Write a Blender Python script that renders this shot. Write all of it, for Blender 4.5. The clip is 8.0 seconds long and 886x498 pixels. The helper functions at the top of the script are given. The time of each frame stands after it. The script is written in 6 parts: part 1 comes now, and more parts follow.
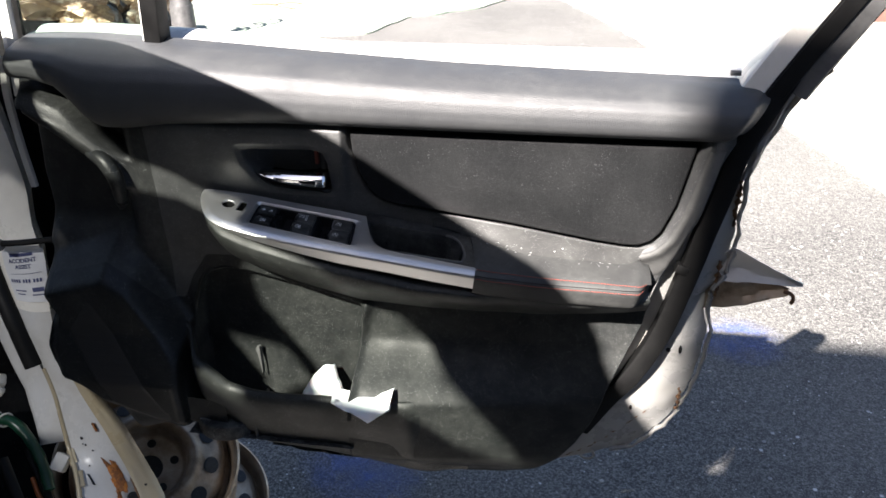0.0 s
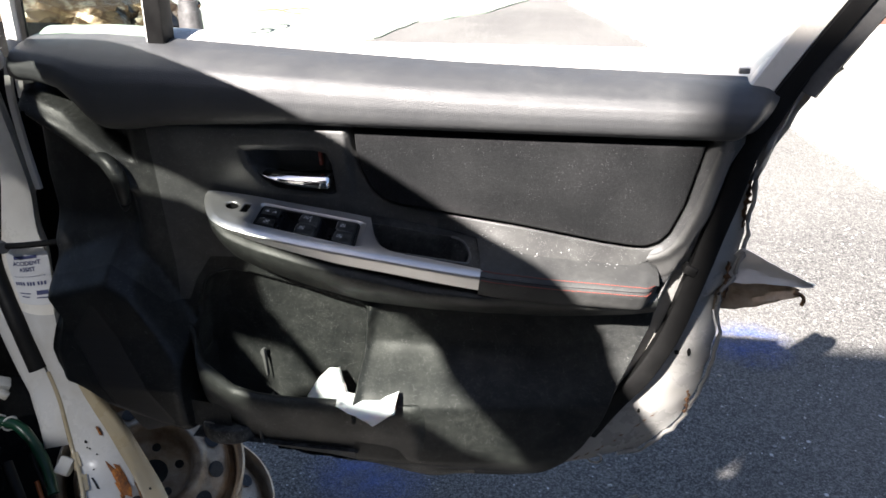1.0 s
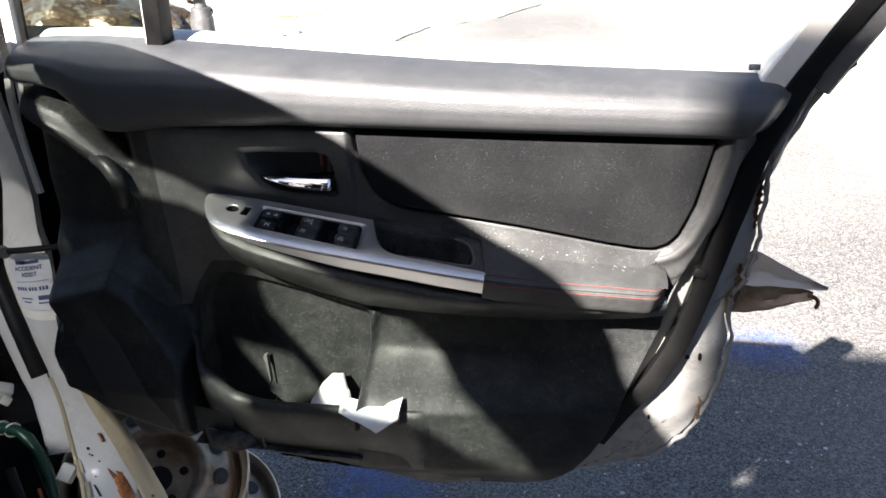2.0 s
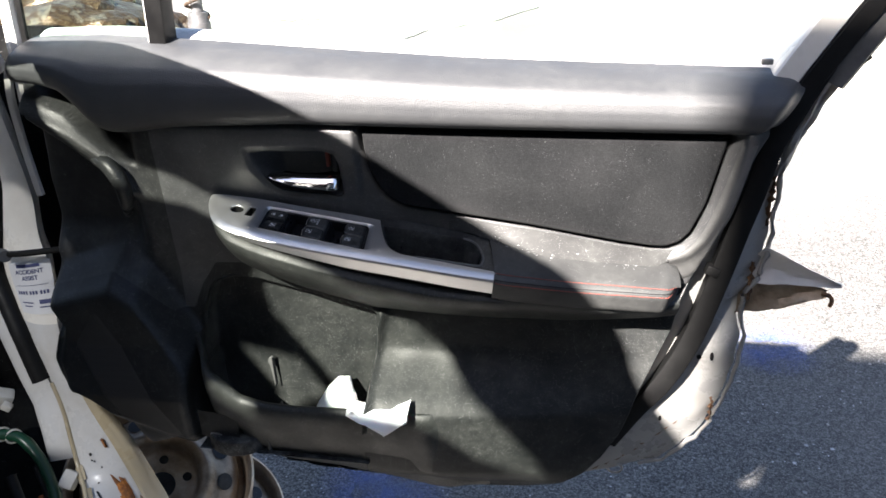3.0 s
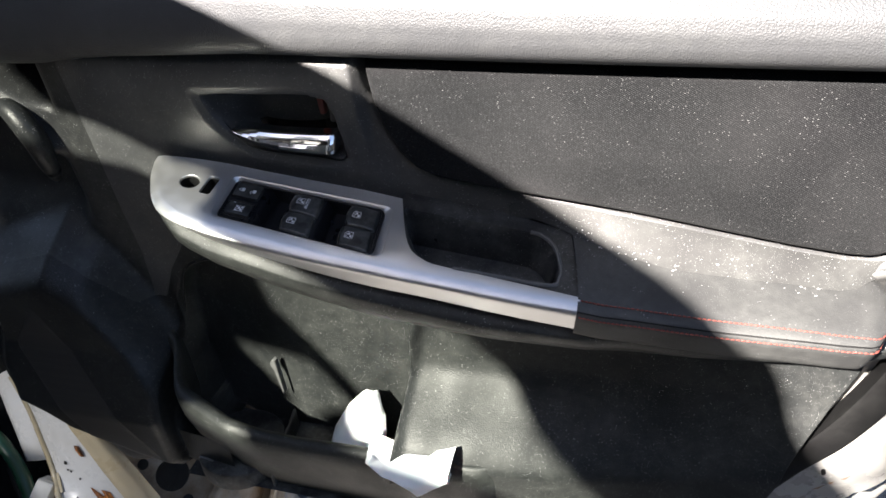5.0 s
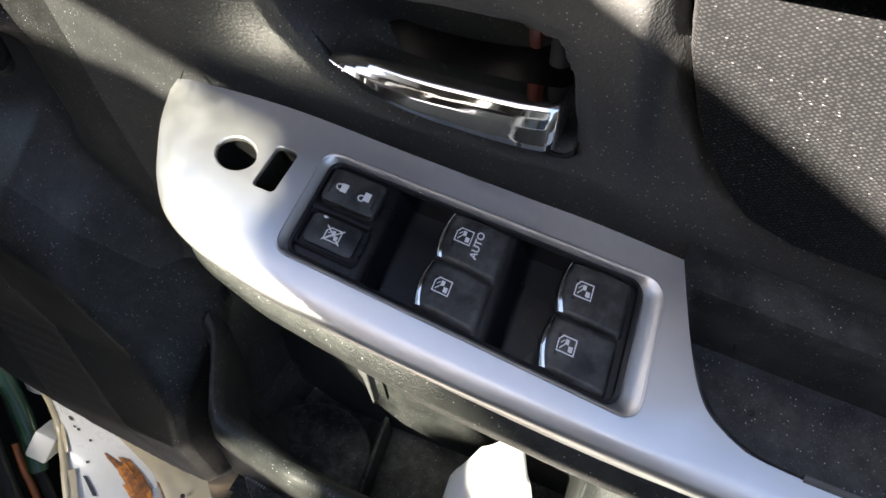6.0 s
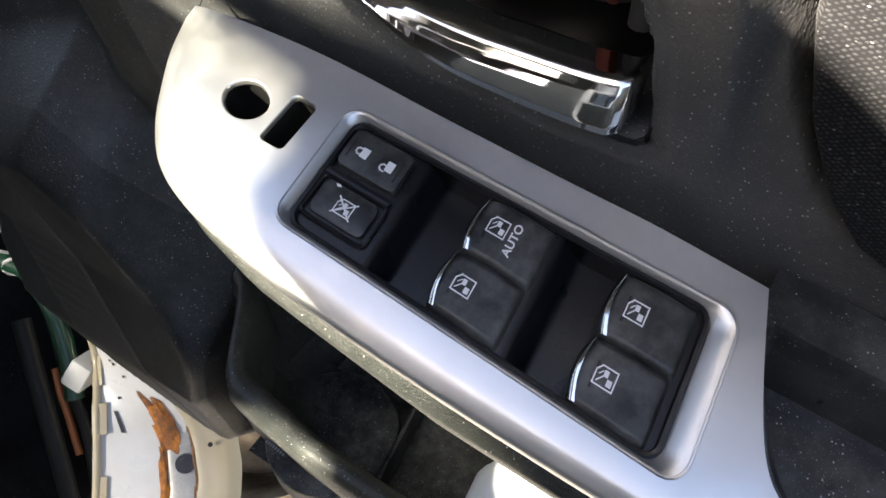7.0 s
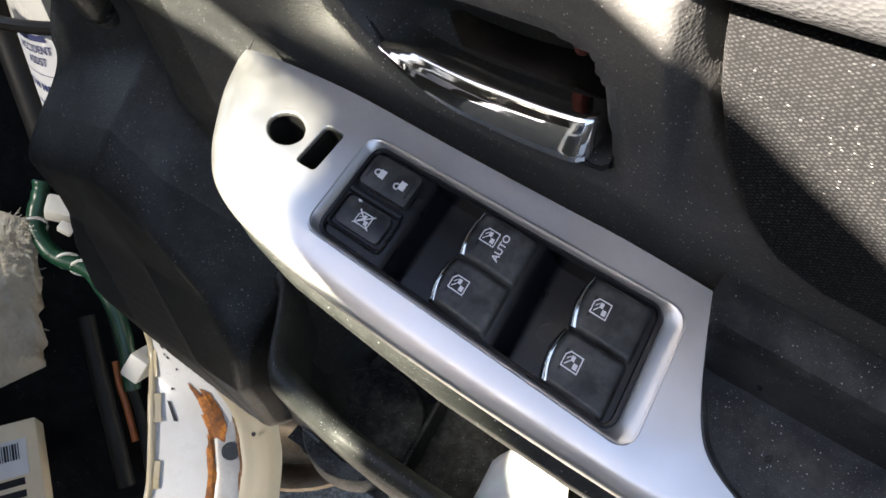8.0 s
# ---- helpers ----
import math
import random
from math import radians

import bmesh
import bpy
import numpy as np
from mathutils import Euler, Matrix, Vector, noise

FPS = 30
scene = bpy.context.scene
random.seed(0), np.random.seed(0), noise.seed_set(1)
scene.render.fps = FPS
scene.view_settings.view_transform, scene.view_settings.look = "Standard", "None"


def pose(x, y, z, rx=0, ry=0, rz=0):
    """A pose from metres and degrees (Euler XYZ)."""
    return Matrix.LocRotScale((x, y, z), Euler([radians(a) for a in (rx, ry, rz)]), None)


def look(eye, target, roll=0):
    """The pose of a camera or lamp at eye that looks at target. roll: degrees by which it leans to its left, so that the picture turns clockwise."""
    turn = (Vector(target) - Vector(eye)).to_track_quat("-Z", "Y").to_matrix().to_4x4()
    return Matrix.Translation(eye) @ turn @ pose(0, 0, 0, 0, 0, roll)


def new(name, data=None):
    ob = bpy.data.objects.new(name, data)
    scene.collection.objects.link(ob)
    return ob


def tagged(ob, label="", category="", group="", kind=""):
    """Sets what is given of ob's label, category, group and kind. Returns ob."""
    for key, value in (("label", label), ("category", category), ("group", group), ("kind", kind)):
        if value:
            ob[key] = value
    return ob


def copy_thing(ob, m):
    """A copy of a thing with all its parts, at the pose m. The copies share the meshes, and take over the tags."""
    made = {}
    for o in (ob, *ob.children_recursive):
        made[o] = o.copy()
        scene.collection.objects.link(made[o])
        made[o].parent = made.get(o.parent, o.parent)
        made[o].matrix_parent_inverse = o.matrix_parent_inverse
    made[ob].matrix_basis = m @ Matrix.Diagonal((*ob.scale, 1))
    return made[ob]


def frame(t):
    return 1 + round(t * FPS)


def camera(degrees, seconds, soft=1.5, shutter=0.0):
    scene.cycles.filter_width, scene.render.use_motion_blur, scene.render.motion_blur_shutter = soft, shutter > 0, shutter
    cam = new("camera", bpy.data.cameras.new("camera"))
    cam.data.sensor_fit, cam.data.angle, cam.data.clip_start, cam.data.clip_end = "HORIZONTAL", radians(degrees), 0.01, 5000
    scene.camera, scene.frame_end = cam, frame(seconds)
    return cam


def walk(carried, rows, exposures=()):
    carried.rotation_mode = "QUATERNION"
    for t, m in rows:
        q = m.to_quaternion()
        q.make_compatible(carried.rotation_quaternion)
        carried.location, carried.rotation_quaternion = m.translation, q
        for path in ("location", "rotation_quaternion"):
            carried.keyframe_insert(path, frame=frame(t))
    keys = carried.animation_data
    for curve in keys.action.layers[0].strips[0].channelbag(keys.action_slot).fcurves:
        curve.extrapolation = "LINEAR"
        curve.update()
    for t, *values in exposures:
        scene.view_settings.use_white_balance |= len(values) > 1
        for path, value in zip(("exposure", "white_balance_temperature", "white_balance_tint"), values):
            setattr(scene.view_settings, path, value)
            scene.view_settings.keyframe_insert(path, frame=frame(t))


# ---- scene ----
cam = camera(58.0, 8.0, soft=1.6)
PATH = [
    (0, (0.3654, -0.8978, 1.1784), (0.2202, -0.0098, 0.7421), -0.41),
    (0.5, (0.3689, -0.8989, 1.1733), (0.2171, -0.0093, 0.7425), -0.57),
    (1, (0.3678, -0.8906, 1.1700), (0.2122, -0.0016, 0.7395), -0.80),
    (1.5, (0.3784, -0.8807, 1.1638), (0.2077, 0.0070, 0.7362), -1.29),
    (3, (0.3626, -0.8638, 1.1479), (0.1920, 0.0278, 0.7285), -1.79),
    (3.5, (0.3522, -0.8639, 1.1430), (0.1913, 0.0291, 0.7228), -1.55),
    (4, (0.3547, -0.8360, 1.1454), (0.2000, 0.0414, 0.6912), -1.64),
    (4.2, (0.3698, -0.7890, 1.1658), (0.2025, 0.0604, 0.6652), -2.50),
    (5.3, (0.2696, -0.3756, 1.0743), (-0.0271, 0.3451, 0.4478), -7.07),
    (5.5, (0.2151, -0.3010, 1.0647), (-0.0786, 0.3659, 0.3799), -7.51),
    (6, (0.1276, -0.1955, 1.0050), (-0.1721, 0.3660, 0.2337), -4.87),
    (6.5, (0.1208, -0.1566, 0.9719), (-0.2391, 0.3266, 0.1737), -5.08),
    (7, (0.1233, -0.1532, 0.9713), (-0.2461, 0.3234, 0.1736), -6.02),
    (7.5, (0.1305, -0.1530, 0.9797), (-0.2404, 0.3272, 0.1849), -6.89),
    (8, (0.1560, -0.1694, 1.0092), (-0.2652, 0.2841, 0.2237), -9.21),
]
walk(cam, [(t, look(eye, target, roll)) for t, eye, target, roll in PATH],
     exposures=[(t, s, k, 15) for t, s, k in ((0.0, 2.48, 6700), (1.5, 2.55, 6700), (3.0, 2.92, 6700), (4.2, 3.02, 6800), (5.3, 3.16, 6800), (6.5, 4.02, 7700), (7.5, 4.03, 7700), (8.0, 3.95, 7600))])

# ---------------------------------------------------------------- light
SUN = Vector((0.41, 1.09, -1.0)).normalized()      # the way the sunlight travels
world = bpy.data.worlds.new("sky")
scene.world = world
world.use_nodes = True
wn = world.node_tree.nodes
sky = wn.new("ShaderNodeTexSky")
sky.sky_type = "NISHITA"
sky.sun_disc = False
sky.sun_elevation = math.asin(-SUN.z)
sky.sun_rotation = math.atan2(-SUN.x, -SUN.y)
wn["Background"].inputs[1].default_value = 0.038
world.node_tree.links.new(sky.outputs[0], wn["Background"].inputs[0])
lamp = bpy.data.lights.new("sun", "SUN")
lamp.energy = 5.0
lamp.angle = radians(0.6)
lamp.color = (1.0, 0.965, 0.91)
sun = new("sun", lamp)
sun.matrix_world = look((0, 0, 6), Vector((0, 0, 6)) + SUN)

# ---------------------------------------------------------------- materials
MATS = {}


def rgb(c):
    return (c, c, c, 1) if isinstance(c, (int, float)) else (*c, 1)


class Net:
    """A small wrapper round one node material."""

    def __init__(self, name, rough=0.5, metal=0.0, base=0.5, spec=0.5):
        self.m = bpy.data.materials.new(name)
        self.m.use_nodes = True
        self.t = self.m.node_tree
        self.n = self.t.nodes
        self.b = self.n["Principled BSDF"]
        self.b.inputs["Roughness"].default_value = rough
        self.b.inputs["Metallic"].default_value = metal
        self.b.inputs["Base Color"].default_value = rgb(base)
        self.b.inputs["Specular IOR Level"].default_value = spec
        self.co = self.n.new("ShaderNodeTexCoord").outputs["Object"]
        MATS[name] = self.m

    def link(self, a, b):
        self.t.links.new(a, b)

    def noise(self, scale, detail=4.0, rough=0.55, stretch=None):
        x = self.n.new("ShaderNodeTexNoise")
        x.inputs["Scale"].default_value = scale
        x.inputs["Detail"].default_value = detail
        x.inputs["Roughness"].default_value = rough
        co = self.co
        if stretch:
            mp = self.n.new("ShaderNodeMapping")
            mp.inputs["Scale"].default_value = stretch
            self.link(co, mp.inputs[0])
            co = mp.outputs[0]
        self.link(co, x.inputs["Vector"])
        return x.outputs["Fac"]

    def voronoi(self, scale, feature="F1", stretch=None):
        x = self.n.new("ShaderNodeTexVoronoi")
        x.feature = feature
        x.inputs["Scale"].default_value = scale
        co = self.co
        if stretch:
            mp = self.n.new("ShaderNodeMapping")
            mp.inputs["Scale"].default_value = stretch
            self.link(co, mp.inputs[0])
            co = mp.outputs[0]
        self.link(co, x.inputs["Vector"])
        return x.outputs["Distance"]

    def ramp(self, fac, stops, smooth=False):
        r = self.n.new("ShaderNodeValToRGB")
        e = r.color_ramp.elements
        while len(e) < len(stops):
            e.new(0.5)
        for k, (p, c) in zip(e, stops):
            k.position, k.color = p, rgb(c)
        self.link(fac, r.inputs[0])
        return r.outputs[0]

    def mix(self, fac, a, b):
        x = self.n.new("ShaderNodeMix")
        x.data_type = "RGBA"
        for src, dst in ((fac, 0), (a, 6), (b, 7)):
            if hasattr(src, "is_linked"):
                self.link(src, x.inputs[dst])
            elif dst == 0:
                x.inputs[0].default_value = src
            else:
                x.inputs[dst].default_value = rgb(src)
        return x.outputs[2]

    def math(self, op, a, b=0.5):
        x = self.n.new("ShaderNodeMath")
        x.operation = op
        for k, v in enumerate((a, b)):
            if hasattr(v, "is_linked"):
                self.link(v, x.inputs[k])
            else:
                x.inputs[k].default_value = v
        return x.outputs[0]

    def colour(self, out):
        self.link(out, self.b.inputs["Base Color"])

    def roughness(self, out):
        self.link(out, self.b.inputs["Roughness"])

    def bump(self, height, strength=0.2, distance=0.001):
        x = self.n.new("ShaderNodeBump")
        x.inputs["Strength"].default_value = strength
        x.inputs["Distance"].default_value = distance
        self.link(height, x.inputs["Height"])
        last = self.b.inputs["Normal"].links
        if last:
            self.link(last[0].from_socket, x.inputs["Normal"])
        self.link(x.outputs[0], self.b.inputs["Normal"])


def dusty(name, base, rough, dust=0.16, grain=900.0, bump=0.25, specks=True, amount=0.5, spec=0.45, vor=False, streak=None, few=0.52, patch=14.0):
    """Moulded plastic or vinyl: fine grain, a film of dust in patches, pale specks."""
    w = Net(name, rough, 0.0, base, spec)
    film = w.ramp(w.noise(patch, 6.0, 0.65, streak), [(0.35, 0.0), (0.75, amount)])
    fine = w.ramp(w.noise(120.0, 5.0, 0.7), [(0.3, 0.25), (0.7, 1.0)])
    c = w.mix(w.math("MULTIPLY", film, fine), base, tuple(dust * k for k in (0.97, 1.0, 0.94)))
    if specks:
        sp = w.ramp(w.voronoi(420.0), [(0.07, 1.0), (0.15, 0.0)])
        here = w.ramp(w.noise(70.0, 4.0, 0.7), [(few, 0.0), (few + 0.1, 1.0)])
        c = w.mix(w.math("MULTIPLY", sp, here), c, 0.40)
        sp = w.ramp(w.voronoi(1000.0), [(0.10, 1.0), (0.17, 0.0)])
        here = w.ramp(w.noise(24.0, 6.0, 0.75), [(few - 0.02, 0.0), (few + 0.10, 0.8)])
        c = w.mix(w.math("MULTIPLY", sp, here), c, 0.24)
    w.colour(c)
    w.roughness(w.ramp(w.noise(30.0, 4.0), [(0.3, max(rough - 0.07, 0.05)), (0.7, min(rough + 0.12, 1.0))]))
    g = w.voronoi(grain) if vor else w.noise(grain, 2.0)
    w.bump(g, bump, 0.0008)
    return w.m


dusty("trim_black", (0.007, 0.0075, 0.008), 0.5, 0.10, 620.0, 0.3, amount=0.3, spec=0.28, vor=True)
# one trim plastic in four tones; light and shade sit in the base colour
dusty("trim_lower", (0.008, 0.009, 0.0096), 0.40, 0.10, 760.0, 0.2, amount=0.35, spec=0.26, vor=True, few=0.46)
dusty("trim_front_dim", (0.013, 0.0138, 0.0145), 0.44, 0.14, 760.0, 0.2, amount=0.4, spec=0.34, vor=True, few=0.44)
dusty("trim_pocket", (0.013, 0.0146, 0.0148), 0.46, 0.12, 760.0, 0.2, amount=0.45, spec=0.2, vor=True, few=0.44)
dusty("trim_upper_lit", (0.046, 0.047, 0.0485), 0.46, 0.17, 760.0, 0.2, amount=0.4, spec=0.42, vor=True, few=0.37)
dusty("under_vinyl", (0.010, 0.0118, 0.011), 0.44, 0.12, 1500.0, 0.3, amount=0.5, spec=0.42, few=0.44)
dusty("pocket_dust", (0.007, 0.007, 0.0085), 0.42, 0.16, 600.0, 0.2, amount=0.8, patch=30.0, spec=0.26, few=0.42)
dusty("pad_vinyl", (0.044, 0.046, 0.049), 0.47, 0.16, 820.0, 0.34, specks=False, vor=True, amount=0.22)
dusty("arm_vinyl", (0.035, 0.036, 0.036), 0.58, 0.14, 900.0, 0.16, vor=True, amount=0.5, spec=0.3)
dusty("switch_black", (0.0045, 0.005, 0.007), 0.30, 0.05, 1500.0, 0.08, specks=False, amount=0.2, spec=0.35)
dusty("button_black", (0.007, 0.0075, 0.008), 0.36, 0.16, 2500.0, 0.1, specks=False, amount=0.7, patch=75.0)
dusty("tray_black", (0.006, 0.006, 0.0065), 0.36, 0.10, 1500.0, 0.1, amount=0.5)
dusty("tray_dusty", (0.009, 0.0095, 0.0108), 0.34, 0.15, 1500.0, 0.1, amount=0.65, patch=38.0, few=0.42)
dusty("rubber", (0.004, 0.004, 0.0042), 0.55, 0.025, 500.0, 0.15, specks=False, spec=0.2)
dusty("headlining", (0.025, 0.025, 0.026), 0.9, 0.06, 600.0, 0.3, specks=False)
dusty("ledge_dust", (0.034, 0.0345, 0.034), 0.6, 0.12, 900.0, 0.14, amount=0.6, vor=True, few=0.42, spec=0.2)
# dusty trim with a raised base colour that stands for sun on the border
dusty("border_lit", (0.066, 0.066, 0.065), 0.5, 0.2, 700.0, 0.25, amount=0.6, vor=True)
# near-black base carries the shade of the closed footwell
dusty("carpet_shade", (0.003, 0.003, 0.0034), 0.95, 0.03, 600.0, 0.6, spec=0.05, few=0.56)

w = Net("fabric", 0.92, 0.0, 0.03, 0.08)
vo = w.n.new("ShaderNodeTexVoronoi")
vo.inputs["Scale"].default_value = 960.0
vo.inputs["Randomness"].default_value = 0.28
mp = w.n.new("ShaderNodeMapping")
mp.inputs["Scale"].default_value = (0.62, 0.0, 1.05)
mp.inputs["Rotation"].default_value = (0.0, radians(45.0), 0.0)
w.link(w.co, mp.inputs[0])
w.link(mp.outputs[0], vo.inputs["Vector"])
weave = w.math("MULTIPLY", w.ramp(vo.outputs["Distance"], [(0.18, 1.0), (0.42, 0.0)]), w.ramp(w.noise(700.0, 2.0), [(0.25, 0.25), (0.7, 1.0)]))
cf = w.mix(weave, (0.007, 0.0074, 0.008), (0.033, 0.0345, 0.0355))
# pale lint flecks, drawn out sideways to paint short glints on the weave
lint_glints = w.math("MULTIPLY", w.ramp(w.voronoi(620.0, stretch=(0.55, 1.0, 1.0)), [(0.09, 1.0), (0.17, 0.0)]), w.ramp(w.noise(60.0, 6.0, 0.75), [(0.46, 0.0), (0.60, 1.0)]))
cf = w.mix(w.ramp(w.noise(11.0, 5.0), [(0.4, 0.0), (0.75, 0.12)]), cf, 0.08)
w.colour(w.mix(lint_glints, cf, 0.17))
w.b.inputs["Sheen Weight"].default_value = 0.03
w.bump(weave, 0.4, 0.0006)

w = Net("silver", 0.36, 0.9, (0.55, 0.55, 0.555))
smut = w.math("MULTIPLY", w.ramp(w.noise(38.0, 7.0, 0.7), [(0.3, 0.0), (0.9, 0.3)]), 1.0)
# finger grime along the edge next to the door
xyz = w.n.new("ShaderNodeSeparateXYZ")
w.link(w.co, xyz.inputs[0])
edge = w.ramp(w.math("MULTIPLY", w.math("ADD", xyz.outputs[1], 0.024), 40.0), [(0.0, 0.0), (0.3, 0.0), (0.85, 1.0)])
rub = w.math("MULTIPLY", edge, w.ramp(w.noise(240.0, 8.0, 0.8), [(0.42, 0.0), (0.72, 0.6)]))
cs = w.mix(smut, (0.60, 0.60, 0.60), (0.46, 0.445, 0.41))
w.colour(w.mix(rub, cs, (0.50, 0.48, 0.44)))
w.link(w.math("MULTIPLY", w.math("SUBTRACT", 1.0, rub), 0.9), w.b.inputs["Metallic"])
w.roughness(w.math("ADD", w.ramp(w.noise(70.0, 5.0), [(0.3, 0.32), (0.8, 0.44)]), w.math("MULTIPLY", rub, 0.35)))
w.bump(w.noise(2600.0, 1.0), 0.03, 0.0005)

w = Net("clip_grey", 0.5, 0.0, 0.08)
w.colour(w.mix(w.noise(200.0, 4.0), 0.06, 0.11))

w = Net("chrome", 0.06, 1.0, (0.82, 0.82, 0.83))
w.roughness(w.ramp(w.noise(60.0, 6.0, 0.7), [(0.45, 0.04), (0.8, 0.22)]))
w = Net("gloss_black", 0.4, 0.0, 0.003, 0.1)
w.roughness(w.ramp(w.noise(45.0, 6.0), [(0.4, 0.24), (0.8, 0.45)]))
w = Net("red_plastic", 0.4, 0.0, (0.30, 0.055, 0.03))
w.colour(w.mix(w.noise(80.0), (0.34, 0.07, 0.04), (0.2, 0.045, 0.03)))
w = Net("red_thread", 0.8, 0.0, (0.42, 0.07, 0.045))
w.colour(w.mix(w.noise(400.0), (0.30, 0.08, 0.06), (0.17, 0.03, 0.022)))
w = Net("legend_white", 0.6, 0.0, 0.75)
w.colour(w.mix(w.noise(500.0), 0.8, 0.55))


def paint(name, base=(0.74, 0.74, 0.71), rust=0.5, dirt=0.5):
    """White body paint with grime in the lows and rust along chips."""
    w = Net(name, 0.32, 0.0, base)
    grime = w.ramp(w.noise(9.0, 8.0, 0.68), [(0.42, 0.0), (0.75, dirt)])
    c = w.mix(grime, base, (0.34, 0.31, 0.25))
    fl = w.ramp(w.noise(26.0, 9.0, 0.75), [(0.685 - 0.05 * rust, 0.0), (0.715 - 0.05 * rust, 1.0)])
    c = w.mix(fl, c, w.mix(w.noise(90.0, 5.0), (0.23, 0.075, 0.02), (0.09, 0.045, 0.025)))
    w.colour(c)
    w.roughness(w.ramp(grime, [(0.0, 0.24), (0.6, 0.62)]))
    w.bump(w.noise(35.0, 5.0), 0.12, 0.002)
    return w.m


# one white body paint: a paler warm copy for light, a greyer one for less
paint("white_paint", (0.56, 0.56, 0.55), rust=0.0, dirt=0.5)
paint("lit_paint", (0.80, 0.77, 0.70), rust=0.0, dirt=0.25)
paint("dimmed_paint", (0.28, 0.28, 0.272), rust=0.3, dirt=0.5)
paint("cream_sealer", (0.40, 0.335, 0.22), rust=0.35, dirt=0.8)
w = Net("rust_brown", 0.85, 0.0, (0.15, 0.07, 0.03))
w.colour(w.ramp(w.noise(70.0, 8.0, 0.7), [(0.35, (0.05, 0.03, 0.02)), (0.55, (0.17, 0.085, 0.04)), (0.7, (0.32, 0.22, 0.14))]))
w.bump(w.noise(200.0, 5.0), 0.6, 0.002)
w = Net("rust", 0.85, 0.0, (0.3, 0.1, 0.02))
w.colour(w.ramp(w.noise(60.0, 8.0, 0.7), [(0.3, (0.07, 0.035, 0.02)), (0.48, (0.22, 0.08, 0.025)), (0.62, (0.5, 0.18, 0.03)), (0.75, (0.35, 0.24, 0.15))]))
w.bump(w.noise(200.0, 5.0), 0.6, 0.002)
w = Net("grey_metal", 0.5, 0.4, 0.3)
w.colour(w.ramp(w.noise(20.0, 8.0, 0.7), [(0.3, (0.18, 0.175, 0.165)), (0.7, (0.42, 0.41, 0.39))]))
w = Net("dull_metal", 0.55, 0.5, 0.12)
w.colour(w.ramp(w.noise(14.0, 8.0, 0.7), [(0.3, (0.08, 0.08, 0.082)), (0.7, (0.19, 0.19, 0.188))]))
w.bump(w.noise(30.0, 5.0), 0.15, 0.002)
w = Net("wheel_steel", 0.42, 0.6, 0.3)
w.colour(w.ramp(w.noise(16.0, 8.0, 0.72), [(0.28, (0.13, 0.085, 0.05)), (0.5, (0.34, 0.27, 0.20)), (0.72, (0.50, 0.44, 0.36))]))
w.roughness(w.ramp(w.noise(40.0, 6.0), [(0.3, 0.3), (0.7, 0.6)]))
w.bump(w.noise(90.0, 5.0), 0.15, 0.002)
w = Net("wheel_dark", 0.8, 0.1, (0.035, 0.026, 0.02))
w.colour(w.ramp(w.noise(40.0, 7.0), [(0.35, (0.02, 0.016, 0.013)), (0.7, (0.11, 0.065, 0.035))]))

w = Net("asphalt", 0.9, 0.0, 0.1, 0.25)
stone = w.ramp(w.voronoi(190.0), [(0.12, 1.0), (0.5, 0.0)])
tone = w.ramp(w.noise(120.0, 7.0, 0.8), [(0.38, (0.013, 0.0135, 0.014)), (0.5, (0.068, 0.068, 0.067)), (0.64, (0.27, 0.266, 0.253))])
tone = w.mix(w.math("MULTIPLY", stone, 0.6), tone, (0.31, 0.303, 0.283))
wear = w.ramp(w.noise(0.8, 7.0, 0.62), [(0.35, 0.05), (0.7, 0.35)])
tone = w.mix(wear, tone, (0.30, 0.292, 0.272))
pit = w.math("MULTIPLY", w.ramp(w.voronoi(110.0), [(0.1, 1.0), (0.2, 0.0)]), w.ramp(w.noise(14.0, 4.0), [(0.45, 0.0), (0.6, 0.8)]))
tone = w.mix(pit, tone, (0.03, 0.03, 0.03))
chips = w.math("MULTIPLY", w.ramp(w.voronoi(55.0), [(0.10, 1.0), (0.16, 0.0)]), w.ramp(w.noise(9.0, 5.0, 0.7), [(0.50, 0.0), (0.60, 1.0)]))
tone = w.mix(chips, tone, 0.6)
lump = w.math("MULTIPLY", w.ramp(w.voronoi(24.0), [(0.10, 1.0), (0.15, 0.0)]), w.ramp(w.noise(2.2, 5.0, 0.7), [(0.54, 0.0), (0.60, 1.0)]))
tone = w.mix(lump, tone, 0.62)
w.colour(tone)
w.bump(w.voronoi(190.0), 0.35, 0.004)
w.bump(w.noise(40.0, 6.0, 0.7), 0.4, 0.008)
w = Net("blue_paint", 0.8, 0.0, (0.02, 0.06, 0.3))
w.colour(w.mix(w.noise(90.0, 5.0), (0.03, 0.10, 0.50), (0.09, 0.20, 0.60)))
bl = w.n.new("ShaderNodeBsdfTransparent")
mx = w.n.new("ShaderNodeMixShader")
gd = w.n.new("ShaderNodeTexGradient")
gd.gradient_type = "SPHERICAL"
mp = w.n.new("ShaderNodeMapping")
mp.inputs["Location"].default_value = (-1, -1, 0)
mp.inputs["Scale"].default_value = (2, 2, 0)
w.link(w.n["Texture Coordinate"].outputs["Generated"], mp.inputs[0])
w.link(mp.outputs[0], gd.inputs[0])
w.link(w.math("MULTIPLY", w.ramp(w.noise(22.0, 8.0, 0.75), [(0.40, 0.15), (0.62, 1.0)]), w.ramp(gd.outputs["Fac"], [(0.0, 0.0), (0.55, 0.38)])), mx.inputs[0])
w.link(bl.outputs[0], mx.inputs[1])
w.link(w.b.outputs[0], mx.inputs[2])
w.link(mx.outputs[0], w.n["Material Output"].inputs[0])
